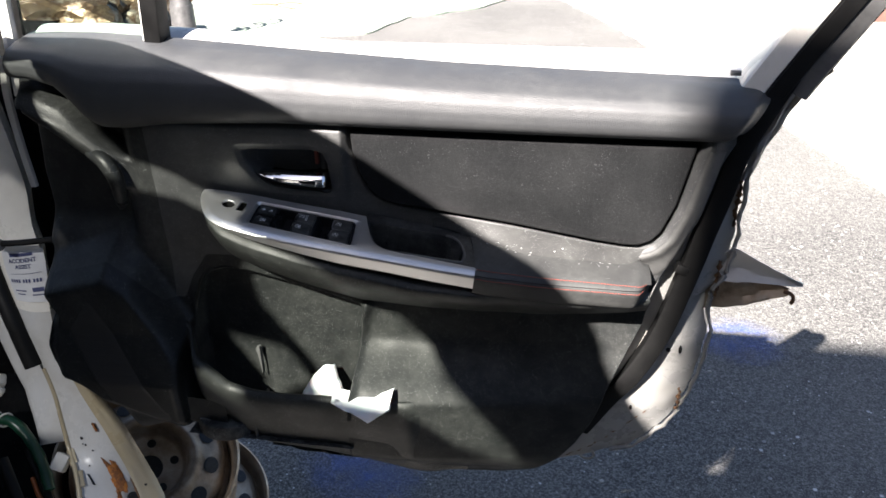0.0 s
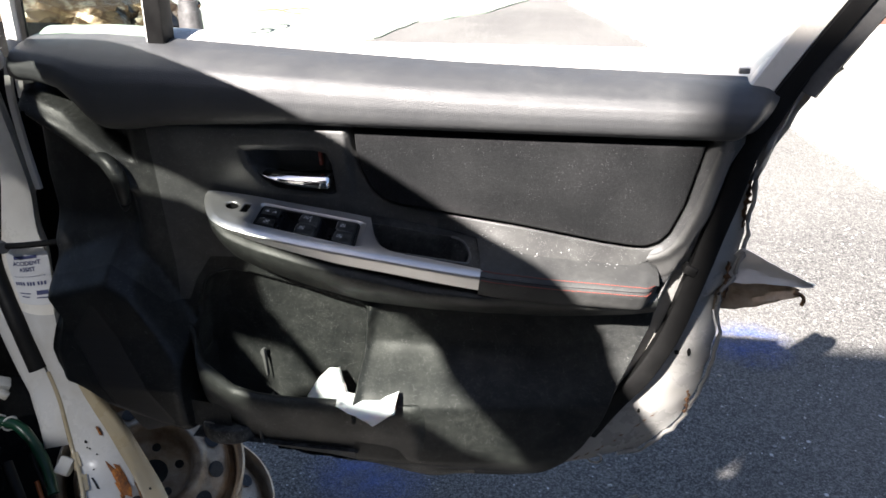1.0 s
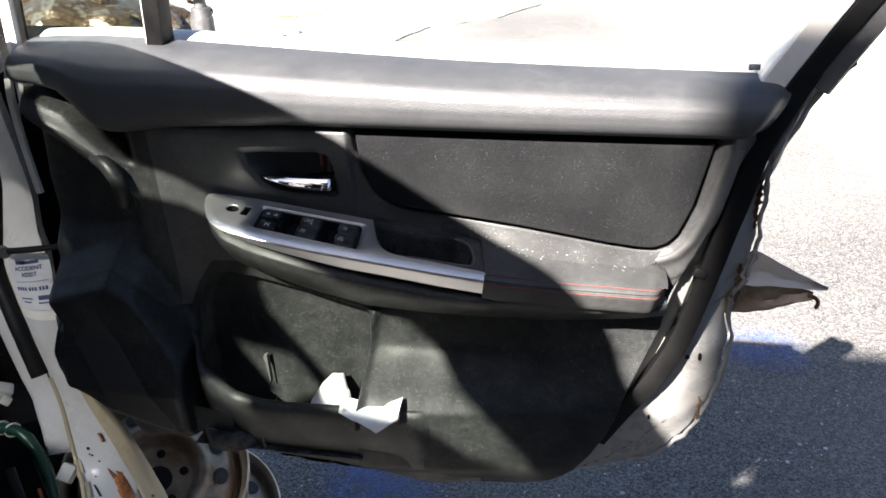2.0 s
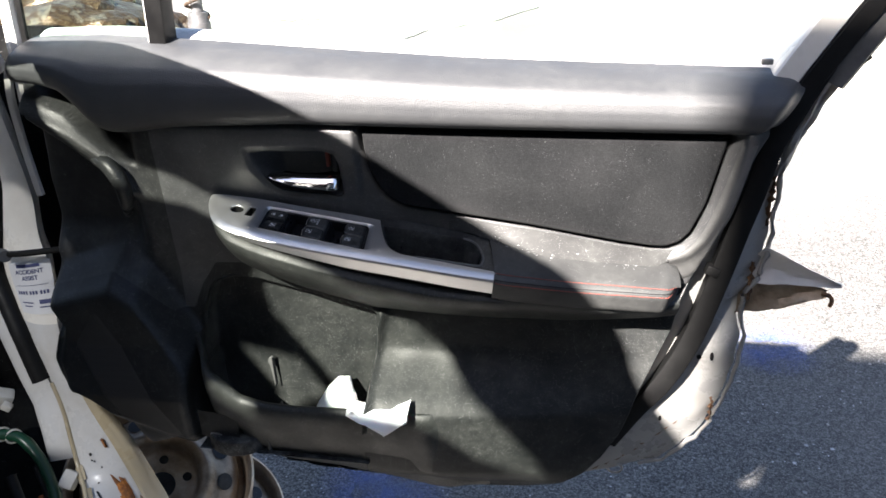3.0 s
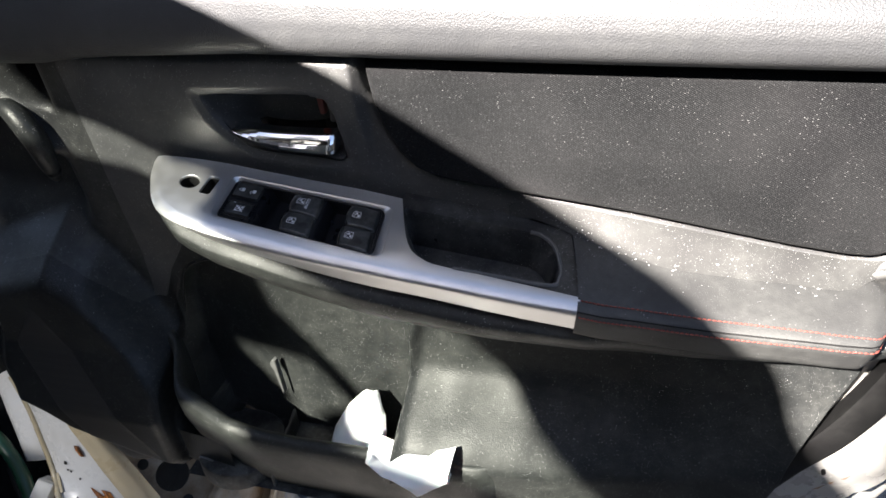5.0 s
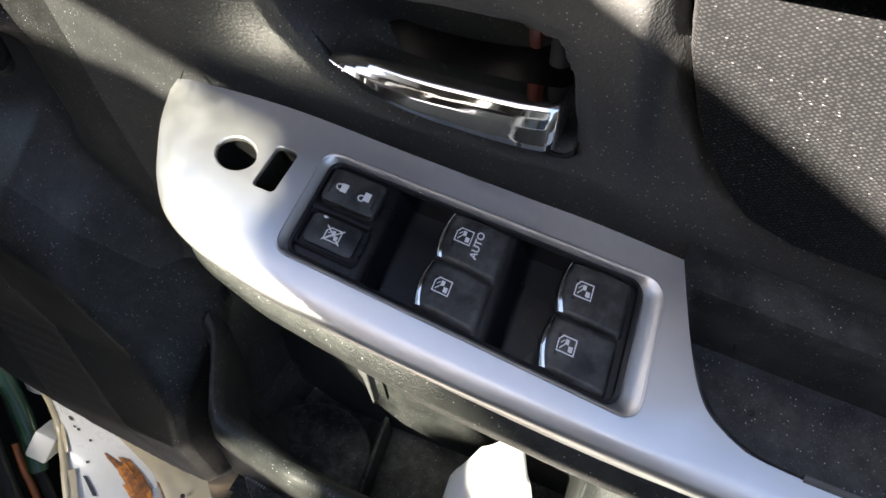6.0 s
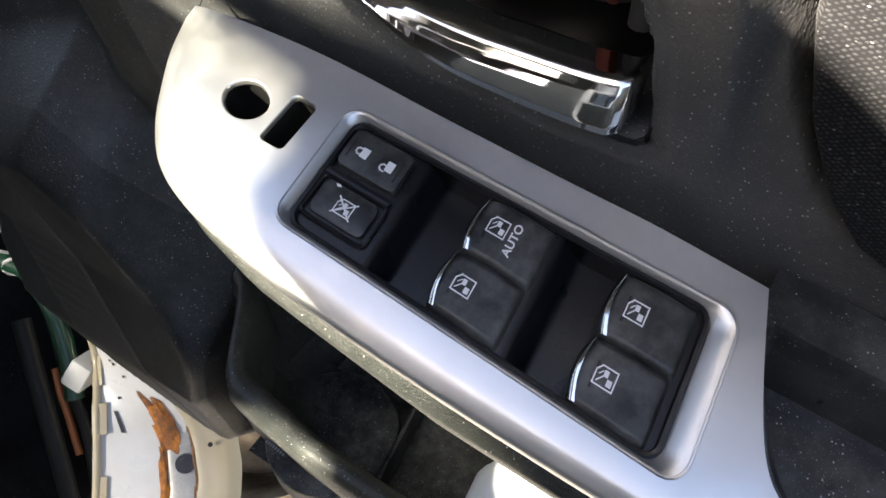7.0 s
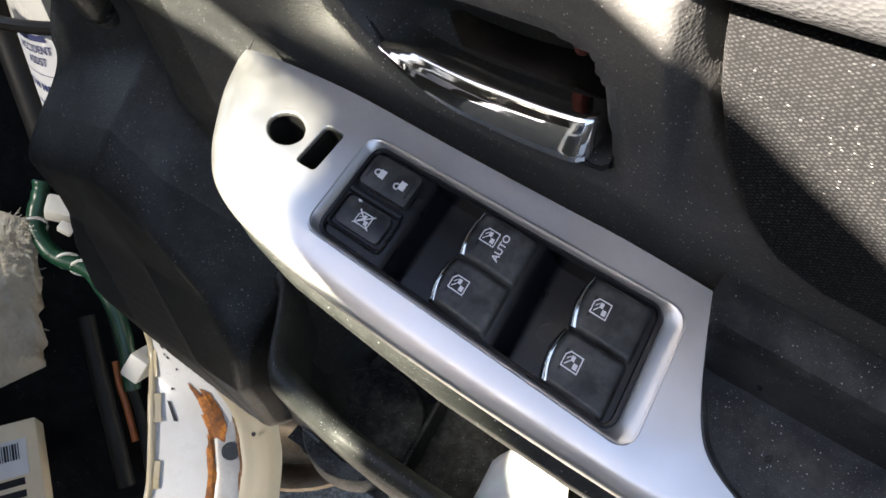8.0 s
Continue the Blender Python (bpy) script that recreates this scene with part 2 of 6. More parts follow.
w = Net("pale_concrete", 0.9, 0.0, 0.4)
w.colour(w.ramp(w.noise(3.0, 9.0, 0.7), [(0.3, (0.36, 0.35, 0.32)), (0.7, (0.52, 0.50, 0.46))]))
w.bump(w.noise(60.0, 5.0), 0.3, 0.005)
w = Net("green_concrete", 0.9, 0.0, 0.4)
w.colour(w.mix(w.ramp(w.noise(2.4, 8.0, 0.7), [(0.35, 0.0), (0.65, 1.0)]), (0.20, 0.27, 0.215), (0.30, 0.315, 0.275)))
w.bump(w.noise(60.0, 5.0), 0.3, 0.005)


def pane(name, tint, gloss=0.12):
    """Thin sheet glass: clear with a tint, mirror-like at a slant."""
    w = Net(name, 0.02, 0.0, 1.0)
    tr = w.n.new("ShaderNodeBsdfTransparent")
    tr.inputs[0].default_value = rgb(tint)
    gl = w.n.new("ShaderNodeBsdfGlossy")
    gl.inputs["Roughness"].default_value = 0.03
    lw = w.n.new("ShaderNodeLayerWeight")
    lw.inputs["Blend"].default_value = 0.5
    gain = w.math("ADD", w.math("MULTIPLY", w.math("POWER", lw.outputs["Facing"], 4.0), 0.8), 0.04)
    mx = w.n.new("ShaderNodeMixShader")
    w.link(gain, mx.inputs[0])
    w.link(tr.outputs[0], mx.inputs[1])
    w.link(gl.outputs[0], mx.inputs[2])
    w.link(mx.outputs[0], w.n["Material Output"].inputs[0])
    return w.m


pane("clear_glass", (0.86, 0.92, 0.88))
pane("tinted_glass", (0.80, 0.83, 0.80))
pane("smoked_glass", (0.25, 0.26, 0.27))
pane("dark_glass", (0.16, 0.17, 0.17))
pane("privacy_glass", (0.60, 0.61, 0.61))

w = Net("tissue", 0.9, 0.0, 0.85)
w.colour(w.mix(w.noise(60.0, 5.0), 0.88, 0.8))
w.b.inputs["Subsurface Weight"].default_value = 0.1
w = Net("sticker_white", 0.5, 0.0, 0.7)
w.colour(w.mix(w.noise(30.0, 6.0), 0.72, 0.6))
w = Net("sticker_ink", 0.6, 0.0, (0.03, 0.04, 0.12))
w.colour(w.mix(w.noise(200.0), (0.03, 0.04, 0.13), (0.06, 0.07, 0.16)))
w = Net("green_tape", 0.35, 0.0, (0.01, 0.12, 0.06))
w.colour(w.mix(w.noise(60.0, 5.0), (0.002, 0.030, 0.014), (0.004, 0.055, 0.027)))
w = Net("orange_wire", 0.45, 0.0, (0.6, 0.16, 0.02))
w.colour(w.mix(w.noise(60.0, 5.0), (0.40, 0.10, 0.012), (0.06, 0.02, 0.008)))
w = Net("white_plastic", 0.45, 0.0, 0.6)
w.colour(w.mix(w.noise(50.0, 6.0), (0.66, 0.65, 0.6), (0.45, 0.43, 0.38)))
w = Net("insulation", 1.0, 0.0, (0.5, 0.45, 0.35))
w.colour(w.mix(w.noise(50.0, 8.0, 0.75), (0.76, 0.72, 0.60), (0.42, 0.36, 0.27)))
w.bump(w.noise(110.0, 8.0, 0.8), 0.9, 0.01)
w = Net("cardboard", 0.85, 0.0, (0.45, 0.38, 0.27))
w.colour(w.mix(w.noise(40.0, 7.0), (0.5, 0.43, 0.31), (0.4, 0.33, 0.23)))
w = Net("label_grey", 0.6, 0.0, 0.4)
w.colour(w.mix(w.noise(60.0, 6.0), 0.45, 0.33))
w = Net("scrap_gold", 0.3, 0.6, (0.4, 0.3, 0.15))
w.colour(w.ramp(w.noise(7.0, 8.0, 0.7), [(0.3, (0.03, 0.018, 0.01)), (0.42, (0.13, 0.095, 0.055)), (0.50, (0.055, 0.03, 0.016)), (0.58, (0.20, 0.175, 0.13)), (0.68, (0.05, 0.05, 0.05)), (0.78, (0.16, 0.14, 0.10))]))
w.bump(w.noise(15.0, 6.0), 0.8, 0.02)
w = Net("dead_wood", 0.9, 0.0, (0.2, 0.13, 0.08))
w.colour(w.mix(w.noise(90.0), (0.22, 0.15, 0.09), (0.11, 0.075, 0.045)))
w = Net("brown_plastic", 0.5, 0.0, (0.10, 0.045, 0.03))
w.colour(w.mix(w.noise(20.0), (0.12, 0.05, 0.035), (0.07, 0.03, 0.02)))
w = Net("fence_dark", 0.7, 0.2, 0.05)
w.colour(w.mix(w.noise(2.0, 8.0, 0.7), (0.03, 0.032, 0.03), (0.08, 0.07, 0.055)))
w = Net("grille_dots", 0.5, 0.0, 0.008)
vo = w.n.new("ShaderNodeTexVoronoi")
vo.inputs["Scale"].default_value = 420.0
vo.inputs["Randomness"].default_value = 0.05
w.link(w.co, vo.inputs["Vector"])
hole = w.ramp(vo.outputs["Distance"], [(0.24, 0.0), (0.32, 1.0)])
w.colour(w.mix(hole, 0.002, (0.016, 0.0165, 0.0175)))
w.bump(hole, 0.6, 0.0008)

# ---------------------------------------------------------------- builders
GROUND = -0.15


def thing(name, label, category, base=(0, 0, 0), group="", kind=""):
    ob = new(name)
    ob.location = base
    ob.empty_display_size = 0.05
    bpy.context.view_layer.update()
    return tagged(ob, label, category, group, kind)


def finish(bm, smooth=True, angle=40.0):
    bmesh.ops.recalc_face_normals(bm, faces=bm.faces)
    for f in bm.faces:
        f.smooth = smooth
    if smooth:
        for e in bm.edges:
            if len(e.link_faces) == 2 and e.calc_face_angle(0.0) > radians(angle):
                e.smooth = False


def part(name, bm, material, parent, label="", smooth=True, angle=40.0):
    """Links a bmesh, in world places, as one mesh object under a thing or a part."""
    finish(bm, smooth, angle)
    me = bpy.data.meshes.new(name)
    bm.to_mesh(me)
    bm.free()
    me.materials.append(MATS[material])
    ob = new(name, me)
    if parent is not None:
        ob.parent = parent
        bpy.context.view_layer.update()
        ob.matrix_parent_inverse = parent.matrix_world.inverted()
    return tagged(ob, label)


def solo(name, bm, material, label, category, smooth=True, angle=40.0, kind="", group=""):
    """A thing of one mesh."""
    return tagged(part(name, bm, material, None, "", smooth, angle), label, category, group, kind)


def sheet(fn, us, vs, back=None):
    """A grid surface; back: a second skin moved by this vector, joined at the rim."""
    bm = bmesh.new()
    a = [[bm.verts.new(fn(u, v)) for v in vs] for u in us]
    n, m = len(us), len(vs)
    for i in range(n - 1):
        for j in range(m - 1):
            bm.faces.new((a[i][j], a[i + 1][j], a[i + 1][j + 1], a[i][j + 1]))
    if back is not None:
        d = Vector(back)
        b = [[bm.verts.new(a[i][j].co + d) for j in range(m)] for i in range(n)]
        for i in range(n - 1):
            for j in range(m - 1):
                bm.faces.new((b[i][j], b[i][j + 1], b[i + 1][j + 1], b[i + 1][j]))
        for i in range(n - 1):
            bm.faces.new((a[i][0], b[i][0], b[i + 1][0], a[i + 1][0]))
            bm.faces.new((a[i][m - 1], a[i + 1][m - 1], b[i + 1][m - 1], b[i][m - 1]))
        for j in range(m - 1):
            bm.faces.new((a[0][j], a[0][j + 1], b[0][j + 1], b[0][j]))
            bm.faces.new((a[n - 1][j], b[n - 1][j], b[n - 1][j + 1], a[n - 1][j + 1]))
    return bm


def lerp_table(t, table):
    xs = [p[0] for p in table]
    return float(np.interp(t, xs, [p[1] for p in table]))


def spline(points, n=8, closed=False):
    """Points on a smooth curve through the given ones."""
    pts = [Vector(p) for p in points]
    out = []
    k = len(pts)
    for i in range(k if closed else k - 1):
        p0 = pts[(i - 1) % k] if closed or i > 0 else pts[i]
        p1, p2 = pts[i], pts[(i + 1) % k]
        p3 = pts[(i + 2) % k] if closed or i + 2 < k else p2
        for s in range(n):
            t = s / n
            out.append(0.5 * ((2 * p1) + (p2 - p0) * t + (2 * p0 - 5 * p1 + 4 * p2 - p3) * t * t + (3 * p1 - p0 - 3 * p2 + p3) * t ** 3))
    if not closed:
        out.append(pts[-1])
    return out


def tube_into(bm, points, radius, sides=8, closed=False):
    pts = [Vector(p) for p in points]
    rings = []
    n = len(pts)
    for i, p in enumerate(pts):
        a = pts[i - 1] if i > 0 or closed else p
        b = pts[(i + 1) % n] if i < n - 1 or closed else p
        d = (b - a).normalized() if (b - a).length > 1e-9 else Vector((0, 0, 1))
        ref = Vector((0, 0, 1)) if abs(d.z) < 0.9 else Vector((1, 0, 0))
        x = d.cross(ref).normalized()
        y = x.cross(d)
        r = radius(i / max(n - 1, 1)) if callable(radius) else radius
        rings.append([bm.verts.new(p + r * (math.cos(k * math.tau / sides) * x + math.sin(k * math.tau / sides) * y)) for k in range(sides)])
    for i in range(n if closed else n - 1):
        r0, r1 = rings[i], rings[(i + 1) % n]
        for k in range(sides):
            bm.faces.new((r0[k], r0[(k + 1) % sides], r1[(k + 1) % sides], r1[k]))
    if not closed:
        bm.faces.new(rings[0][::-1])
        bm.faces.new(rings[-1])
    return bm


def tube(points, radius, sides=8, closed=False):
    return tube_into(bmesh.new(), points, radius, sides, closed)


def box_into(bm, size, m, bevel=0.0, seg=2):
    made = bmesh.ops.create_cube(bm, size=1.0, matrix=m @ Matrix.Diagonal((*size, 1)))
    if bevel:
        es = {e for v in made["verts"] for e in v.link_edges}
        bmesh.ops.bevel(bm, geom=list(es), offset=bevel, segments=seg, affect="EDGES", profile=0.5)
    return bm


def box(size, m, bevel=0.0, seg=2):
    return box_into(bmesh.new(), size, m, bevel, seg)


def fill(loops, place):
    """A flat region with holes, its plan points put into the world by place(x, y)."""
    bm = bmesh.new()
    edges = []
    for loop in loops:
        vs = [bm.verts.new((p[0], p[1], 0)) for p in loop]
        edges += [bm.edges.new((vs[i], vs[(i + 1) % len(vs)])) for i in range(len(vs))]
    bmesh.ops.triangle_fill(bm, edges=edges, use_beauty=True, use_dissolve=False)
    for v in bm.verts:
        v.co = place(v.co.x, v.co.y)
    return bm


def plate(loop, place, thick, bevel=0.0):
    """A solid plate: the outline, put into the world by place(x, y, d) with d from 0 to thick."""
    bm = bmesh.new()
    top = [bm.verts.new(place(x, y, 0)) for x, y in loop]
    low = [bm.verts.new(place(x, y, thick)) for x, y in loop]
    n = len(loop)
    a = bm.faces.new(top)
    bm.faces.new(low[::-1])
    for i in range(n):
        bm.faces.new((top[i], low[i], low[(i + 1) % n], top[(i + 1) % n]))
    if bevel:
        bmesh.ops.bevel(bm, geom=list(a.edges), offset=bevel, segments=3, affect="EDGES", profile=0.5)
    return bm


def round_rect(x0, y0, x1, y1, r, n=5):
    out = []
    for cx, cy, a in ((x1 - r, y1 - r, 0), (x0 + r, y1 - r, 90), (x0 + r, y0 + r, 180), (x1 - r, y0 + r, 270)):
        out += [(cx + r * math.cos(radians(a + 90 * k / n)), cy + r * math.sin(radians(a + 90 * k / n))) for k in range(n + 1)]
    return out


def ribbon(points, wide, deep, side):
    """A swept bar of the given width (along side) and depth (along y)."""
    pts = spline(points, 5)
    s = Vector(side).normalized()
    n = Vector((0, 1, 0))
    def at(i, k):
        p = pts[int(i)]
        a = [(-0.5, -0.42), (-0.42, -0.5), (0.42, -0.5), (0.5, -0.42), (0.5, 0.5), (-0.5, 0.5), (-0.5, -0.42)][int(k)]
        return p + s * wide * a[0] + n * deep * a[1]
    return sheet(at, range(len(pts)), range(7))


def step(a, b, x):
    t = min(max((x - a) / (b - a), 0.0), 1.0)
    return t * t * (3 - 2 * t)


def inside(poly, x, z):
    """Signed distance to a polygon: minus inside."""
    best, hit = 1e9, False
    n = len(poly)
    for i in range(n):
        ax, az = poly[i]
        bx, bz = poly[(i + 1) % n]
        ex, ez = bx - ax, bz - az
        t = min(max(((x - ax) * ex + (z - az) * ez) / (ex * ex + ez * ez + 1e-12), 0), 1)
        best = min(best, math.hypot(x - ax - t * ex, z - az - t * ez))
        if (az > z) != (bz > z) and x < ax + (z - az) / (bz - az) * ex:
            hit = not hit
    return -best if hit else best


def dist_line(pts, x, z):
    best = 1e9
    for (ax, az), (bx, bz) in zip(pts, pts[1:]):
        ex, ez = bx - ax, bz - az
        t = min(max(((x - ax) * ex + (z - az) * ez) / (ex * ex + ez * ez), 0), 1)
        best = min(best, math.hypot(x - ax - t * ex, z - az - t * ez))
    return best


# ---------------------------------------------------------------- ground
grid = [-400, -120, -40, -14, -8, -5, -3, -2, -1, 0, 1, 2, 3, 5, 8, 14, 40, 120, 400]
bm = sheet(lambda u, v: (u, v, GROUND + (0.012 * noise.noise((u * 0.4, v * 0.4, 0)) if abs(u) < 15 and abs(v) < 15 else 0)), grid, grid)
ground = solo("ground", bm, "asphalt", "worn grey asphalt yard with pale stones and grit", "ground", kind="structure")
# a paler poured strip on the far side of the yard
edge = [(0.20, 8.0), (0.85, 6.0), (1.11, 5.16), (1.615, 3.25), (1.83, 2.3), (2.3, 0.3), (2.9, -3.0)]
edge = [(p.x + 0.05 * noise.noise((p.x * 9, p.y * 9, 1)) + 0.02 * noise.noise((p.y * 31, 2, 1)), p.y) for p in spline([(*p, 0) for p in edge], 24)]
bm = plate(edge + [(14.0, -3.0), (14.0, 16.0), (0.0, 16.0)], lambda x, y, d: (x, y, GROUND + 0.0165 - d), 0.03)
solo("pavement", bm, "pale_concrete", "pale sunlit concrete strip beside the asphalt", "pavement", smooth=False, kind="structure")
bm = plate([(p.x + 0.12 * noise.noise((p.x * 3, p.y * 3, 4)), p.y + 0.12 * noise.noise((p.x * 3, p.y * 3, 8))) for p in spline([(-2.9, 5.5, 0), (-2.1, 5.6, 0), (-1.4, 5.9, 0), (-1.2, 6.6, 0), (-0.5, 7.5, 0), (-0.4, 8.6, 0), (-2.2, 9.5, 0), (-4.2, 8.8, 0), (-3.9, 7.0, 0)], 10, True)], lambda x, y, d: (x, y, GROUND + 0.0135 - d), 0.03)
solo("pavement", bm, "green_concrete", "pale green painted patch on the yard", "pavement", smooth=False, kind="structure")
bm = sheet(lambda u, v: (u, v, GROUND + 0.019), list(np.linspace(0.77, 1.07, 6)), list(np.linspace(1.12, 1.42, 5)))
solo("paint_stain", bm, "blue_paint", "smudged blue spray paint on the asphalt", "stain")
bm = sheet(lambda u, v: (u, v, GROUND + 0.019), list(np.linspace(-0.24, 0.10, 6)), list(np.linspace(0.42, 0.66, 5)))
solo("paint_stain", bm, "blue_paint", "smudged blue spray paint under the door", "stain")

# ---------------------------------------------------------------- the open car door
door = thing("door_assembly", "open white car door, wrecked, with dusty black trim", "car door", (-0.2, 0.05, 0.36))

PAD_LOW = [(-0.345, 0.932), (-0.30, 0.930), (-0.268, 0.923), (-0.249, 0.907), (-0.232, 0.885), (-0.216, 0.873), (-0.18, 0.874), (-0.127, 0.882), (0.02, 0.890), (0.60, 0.890)]
PAD_TOP = [(-0.345, 0.980), (-0.237, 0.983), (-0.125, 0.979), (0.09, 0.967), (0.226, 0.960), (0.357, 0.956), (0.484, 0.953), (0.552, 0.951), (0.60, 0.945)]
PROFILE = [(0.0, 0.055, -0.03), (0.02, 0.043, 0.0), (0.07, 0.034, 0.0), (0.14, 0.02, 0.03), (0.22, 0.004, 0.09), (0.32, -0.012, 0.2), (0.44, -0.021, 0.36), (0.56, -0.024, 0.53),
           (0.68, -0.0235, 0.68), (0.77, -0.021, 0.78), (0.83, -0.016, 0.86), (0.88, -0.009, 0.91), (0.93, 0.001, 0.95), (0.97, 0.011, 0.98), (1.0, 0.022, 0.995)]


def pad_at(u, v):
    """u along the door, v over the roll of the pad."""
    y = lerp_table(v, [(p[0], p[1]) for p in PROFILE])
    g = lerp_table(v, [(p[0], p[2]) for p in PROFILE])
    xr = 0.592 - 0.036 * g
    x = -0.343 + u * (xr + 0.343)
    zt, zb = lerp_table(x, PAD_TOP), lerp_table(x, PAD_LOW)
    end = max(step(0.975, 1.0, u), step(0.012, 0.0, u))
    y += 0.03 * end - 0.004 * math.sin(3.1 * u) + 0.018 * step(0.16, 0.0, u)
    return (x, y, zt - (zt - zb) * g)


part("upper_pad", sheet(pad_at, [0, 0.004, 0.008, 0.012] + list(np.linspace(0.02, 0.97, 76)) + [0.976, 0.982, 0.988, 0.994, 1.0], list(np.linspace(0, 1, 34))),
     "pad_vinyl", door, "grained dark grey vinyl roll, dusty and faded by the sun", angle=80)

FABRIC = [(0.101, 0.892), (0.1035, 0.862), (0.110, 0.838), (0.121, 0.816), (0.133, 0.802), (0.150, 0.794), (0.195, 0.788), (0.30, 0.775), (0.404, 0.759), (0.440, 0.755), (0.458, 0.755),
          (0.474, 0.762), (0.486, 0.776), (0.500, 0.812), (0.517, 0.892)]
CARD_LOW = [(-0.375, 0.575), (-0.372, 0.552), (-0.36, 0.535), (-0.33, 0.526), (-0.30, 0.518), (-0.282, 0.508), (-0.257, 0.488), (-0.220, 0.476), (-0.184, 0.464), (-0.150, 0.456), (-0.115, 0.450), (-0.085, 0.430), (-0.06, 0.400), (-0.038, 0.389), (0.049, 0.383),
            (0.135, 0.369), (0.205, 0.354), (0.252, 0.354), (0.302, 0.363), (0.349, 0.386), (0.380, 0.416), (0.401, 0.446), (0.422, 0.486), (0.436, 0.530), (0.458, 0.580), (0.475, 0.626), (0.483, 0.678), (0.500, 0.720), (0.526, 0.781), (0.542, 0.846), (0.556, 0.872)]
POCKET = [(-0.120, 0.668), (-0.085, 0.680), (-0.055, 0.677), (0.03, 0.658), (0.106, 0.638), (0.103, 0.58), (0.094, 0.50), (0.09, 0.40), (-0.12, 0.40), (-0.137, 0.50), (-0.141, 0.56), (-0.137, 0.63)]
CUP = [(-0.036, 0.858), (0.055, 0.861), (0.069, 0.857), (0.073, 0.845), (0.0755, 0.806), (0.05, 0.805), (0.0, 0.8085), (-0.018, 0.8195), (-0.032, 0.840)]
CORNER = [(0.112, 0.640), (0.105, 0.617), (0.098, 0.565), (0.095, 0.505)]
RIDGE = [(-0.336, 0.905), (-0.27, 0.872), (-0.222, 0.836), (-0.205, 0.80)]


def lip_height(x):
    return lerp_table(x, [(-0.145, 0.60), (-0.121, 0.583), (-0.100, 0.566), (-0.072, 0.540), (-0.04, 0.531), (0.0, 0.529), (0.10, 0.533), (0.20, 0.536), (0.24, 0.536)])


def card_depth(x, z):
    """How far out the trim's face lies: minus is towards the cabin."""
    y = lerp_table(z, [(0.34, 0.035), (0.365, 0.018), (0.40, 0.006), (0.46, -0.004), (0.53, -0.008), (0.60, 0.012), (0.68, 0.016), (0.74, 0.010), (0.80, 0.006), (0.83, 0.006), (0.88, 0.004), (0.95, 0.01)])
    # proud upper edge ahead of the fabric
    y -= 0.012 * step(0.78, 0.880, z) * step(0.90, 0.886, z) * step(0.103, 0.094, x) * step(-0.20, -0.12, x)
    # the lower bulge behind the pocket's lip, which runs out to the rear as a crease
    run = step(0.50, 0.14, x) * step(-0.36, -0.16, x)
    run *= step(-0.14, -0.08, x)
    crease = 0.530 - 0.012 * step(0.2, 0.45, x)
    y -= 0.050 * run * step(0.365, 0.44, z) * step(crease + 0.065, crease - 0.004, z)
    # speaker bulge ahead of the pocket, with its fold
    zf = lerp_table(x, [(-0.36, 0.655), (-0.29, 0.675), (-0.238, 0.690), (-0.205, 0.668), (-0.165, 0.606), (-0.128, 0.550)])
    y -= 0.060 * step(zf + 0.035, zf - 0.02, z) * step(-0.118, -0.150, x)
    # hollow between the pad's front end and the ridge
    over = z - lerp_table(x, [(-0.345, 0.925), (-0.32, 0.916), (-0.275, 0.896), (-0.247, 0.868), (-0.228, 0.852), (-0.19, 0.828)])
    y += 0.042 * step(0.0, 0.008, over) * step(-0.185, -0.225, x)
    under = lerp_table(x, [(-0.345, 0.908), (-0.329, 0.900), (-0.29, 0.866), (-0.235, 0.822), (-0.205, 0.800)]) - z
    y += 0.030 * step(0.0, 0.010, under) * step(-0.195, -0.225, x) * step(0.69, 0.75, z)
    # ridge below the pad's front end
    y -= 0.012 * math.exp(-(dist_line(RIDGE, x, z) / 0.011) ** 2)
    # rounded corner where the pocket ends
    y -= 0.010 * math.exp(-(dist_line(CORNER, x, z) / 0.008) ** 2)
    d = inside(POCKET, x, z)
    y += (0.034 - y) * step(0.002, -0.006, d)
    d = inside(CUP, x, z)
    y += 0.034 * step(0.0015, -0.0035, d) * step(-0.045, -0.005, x) + 0.003 * step(0.009, 0.001, d)
    d = inside(FABRIC, x, z)
    y += 0.020 * step(0.0022, -0.003, d)
    # proud border round the fabric's rear end
    y -= 0.010 * math.exp(-((d - 0.012) / 0.010) ** 2) * step(0.20, 0.34, x)
    # edge rolled away at the outline
    low = lerp_table(x, CARD_LOW)
    y += (0.022 if x > -0.10 else 0.010) * step(0.016, 0.0, z - low)
    y += 0.02 * step(-0.352, -0.375, x) + 0.012 * step(0.530, 0.556, x)
    return y


def card_at(u, v):
    x = u
    zt = lerp_table(x, PAD_LOW) + 0.006
    zb = min(lerp_table(x, CARD_LOW), zt - 0.004)
    z = zb + (zt - zb) * v
    # the front edge leans with the outline
    lean = lerp_table(z, [(0.43, 0.040), (0.54, 0.048), (0.57, 0.038), (0.60, 0.044), (0.62, 0.048), (0.65, 0.026), (0.70, 0.008), (0.80, 0.010), (0.95, 0.028)])
    xx = x + lean * step(-0.28, -0.375, x)
    turn = step(-0.345, -0.375, x) * lerp_table(z, [(0.50, 0.008), (0.60, 0.012), (0.65, 0.048), (0.78, 0.048), (0.95, 0.030)])
    return (xx, card_depth(xx, z) + turn, z)


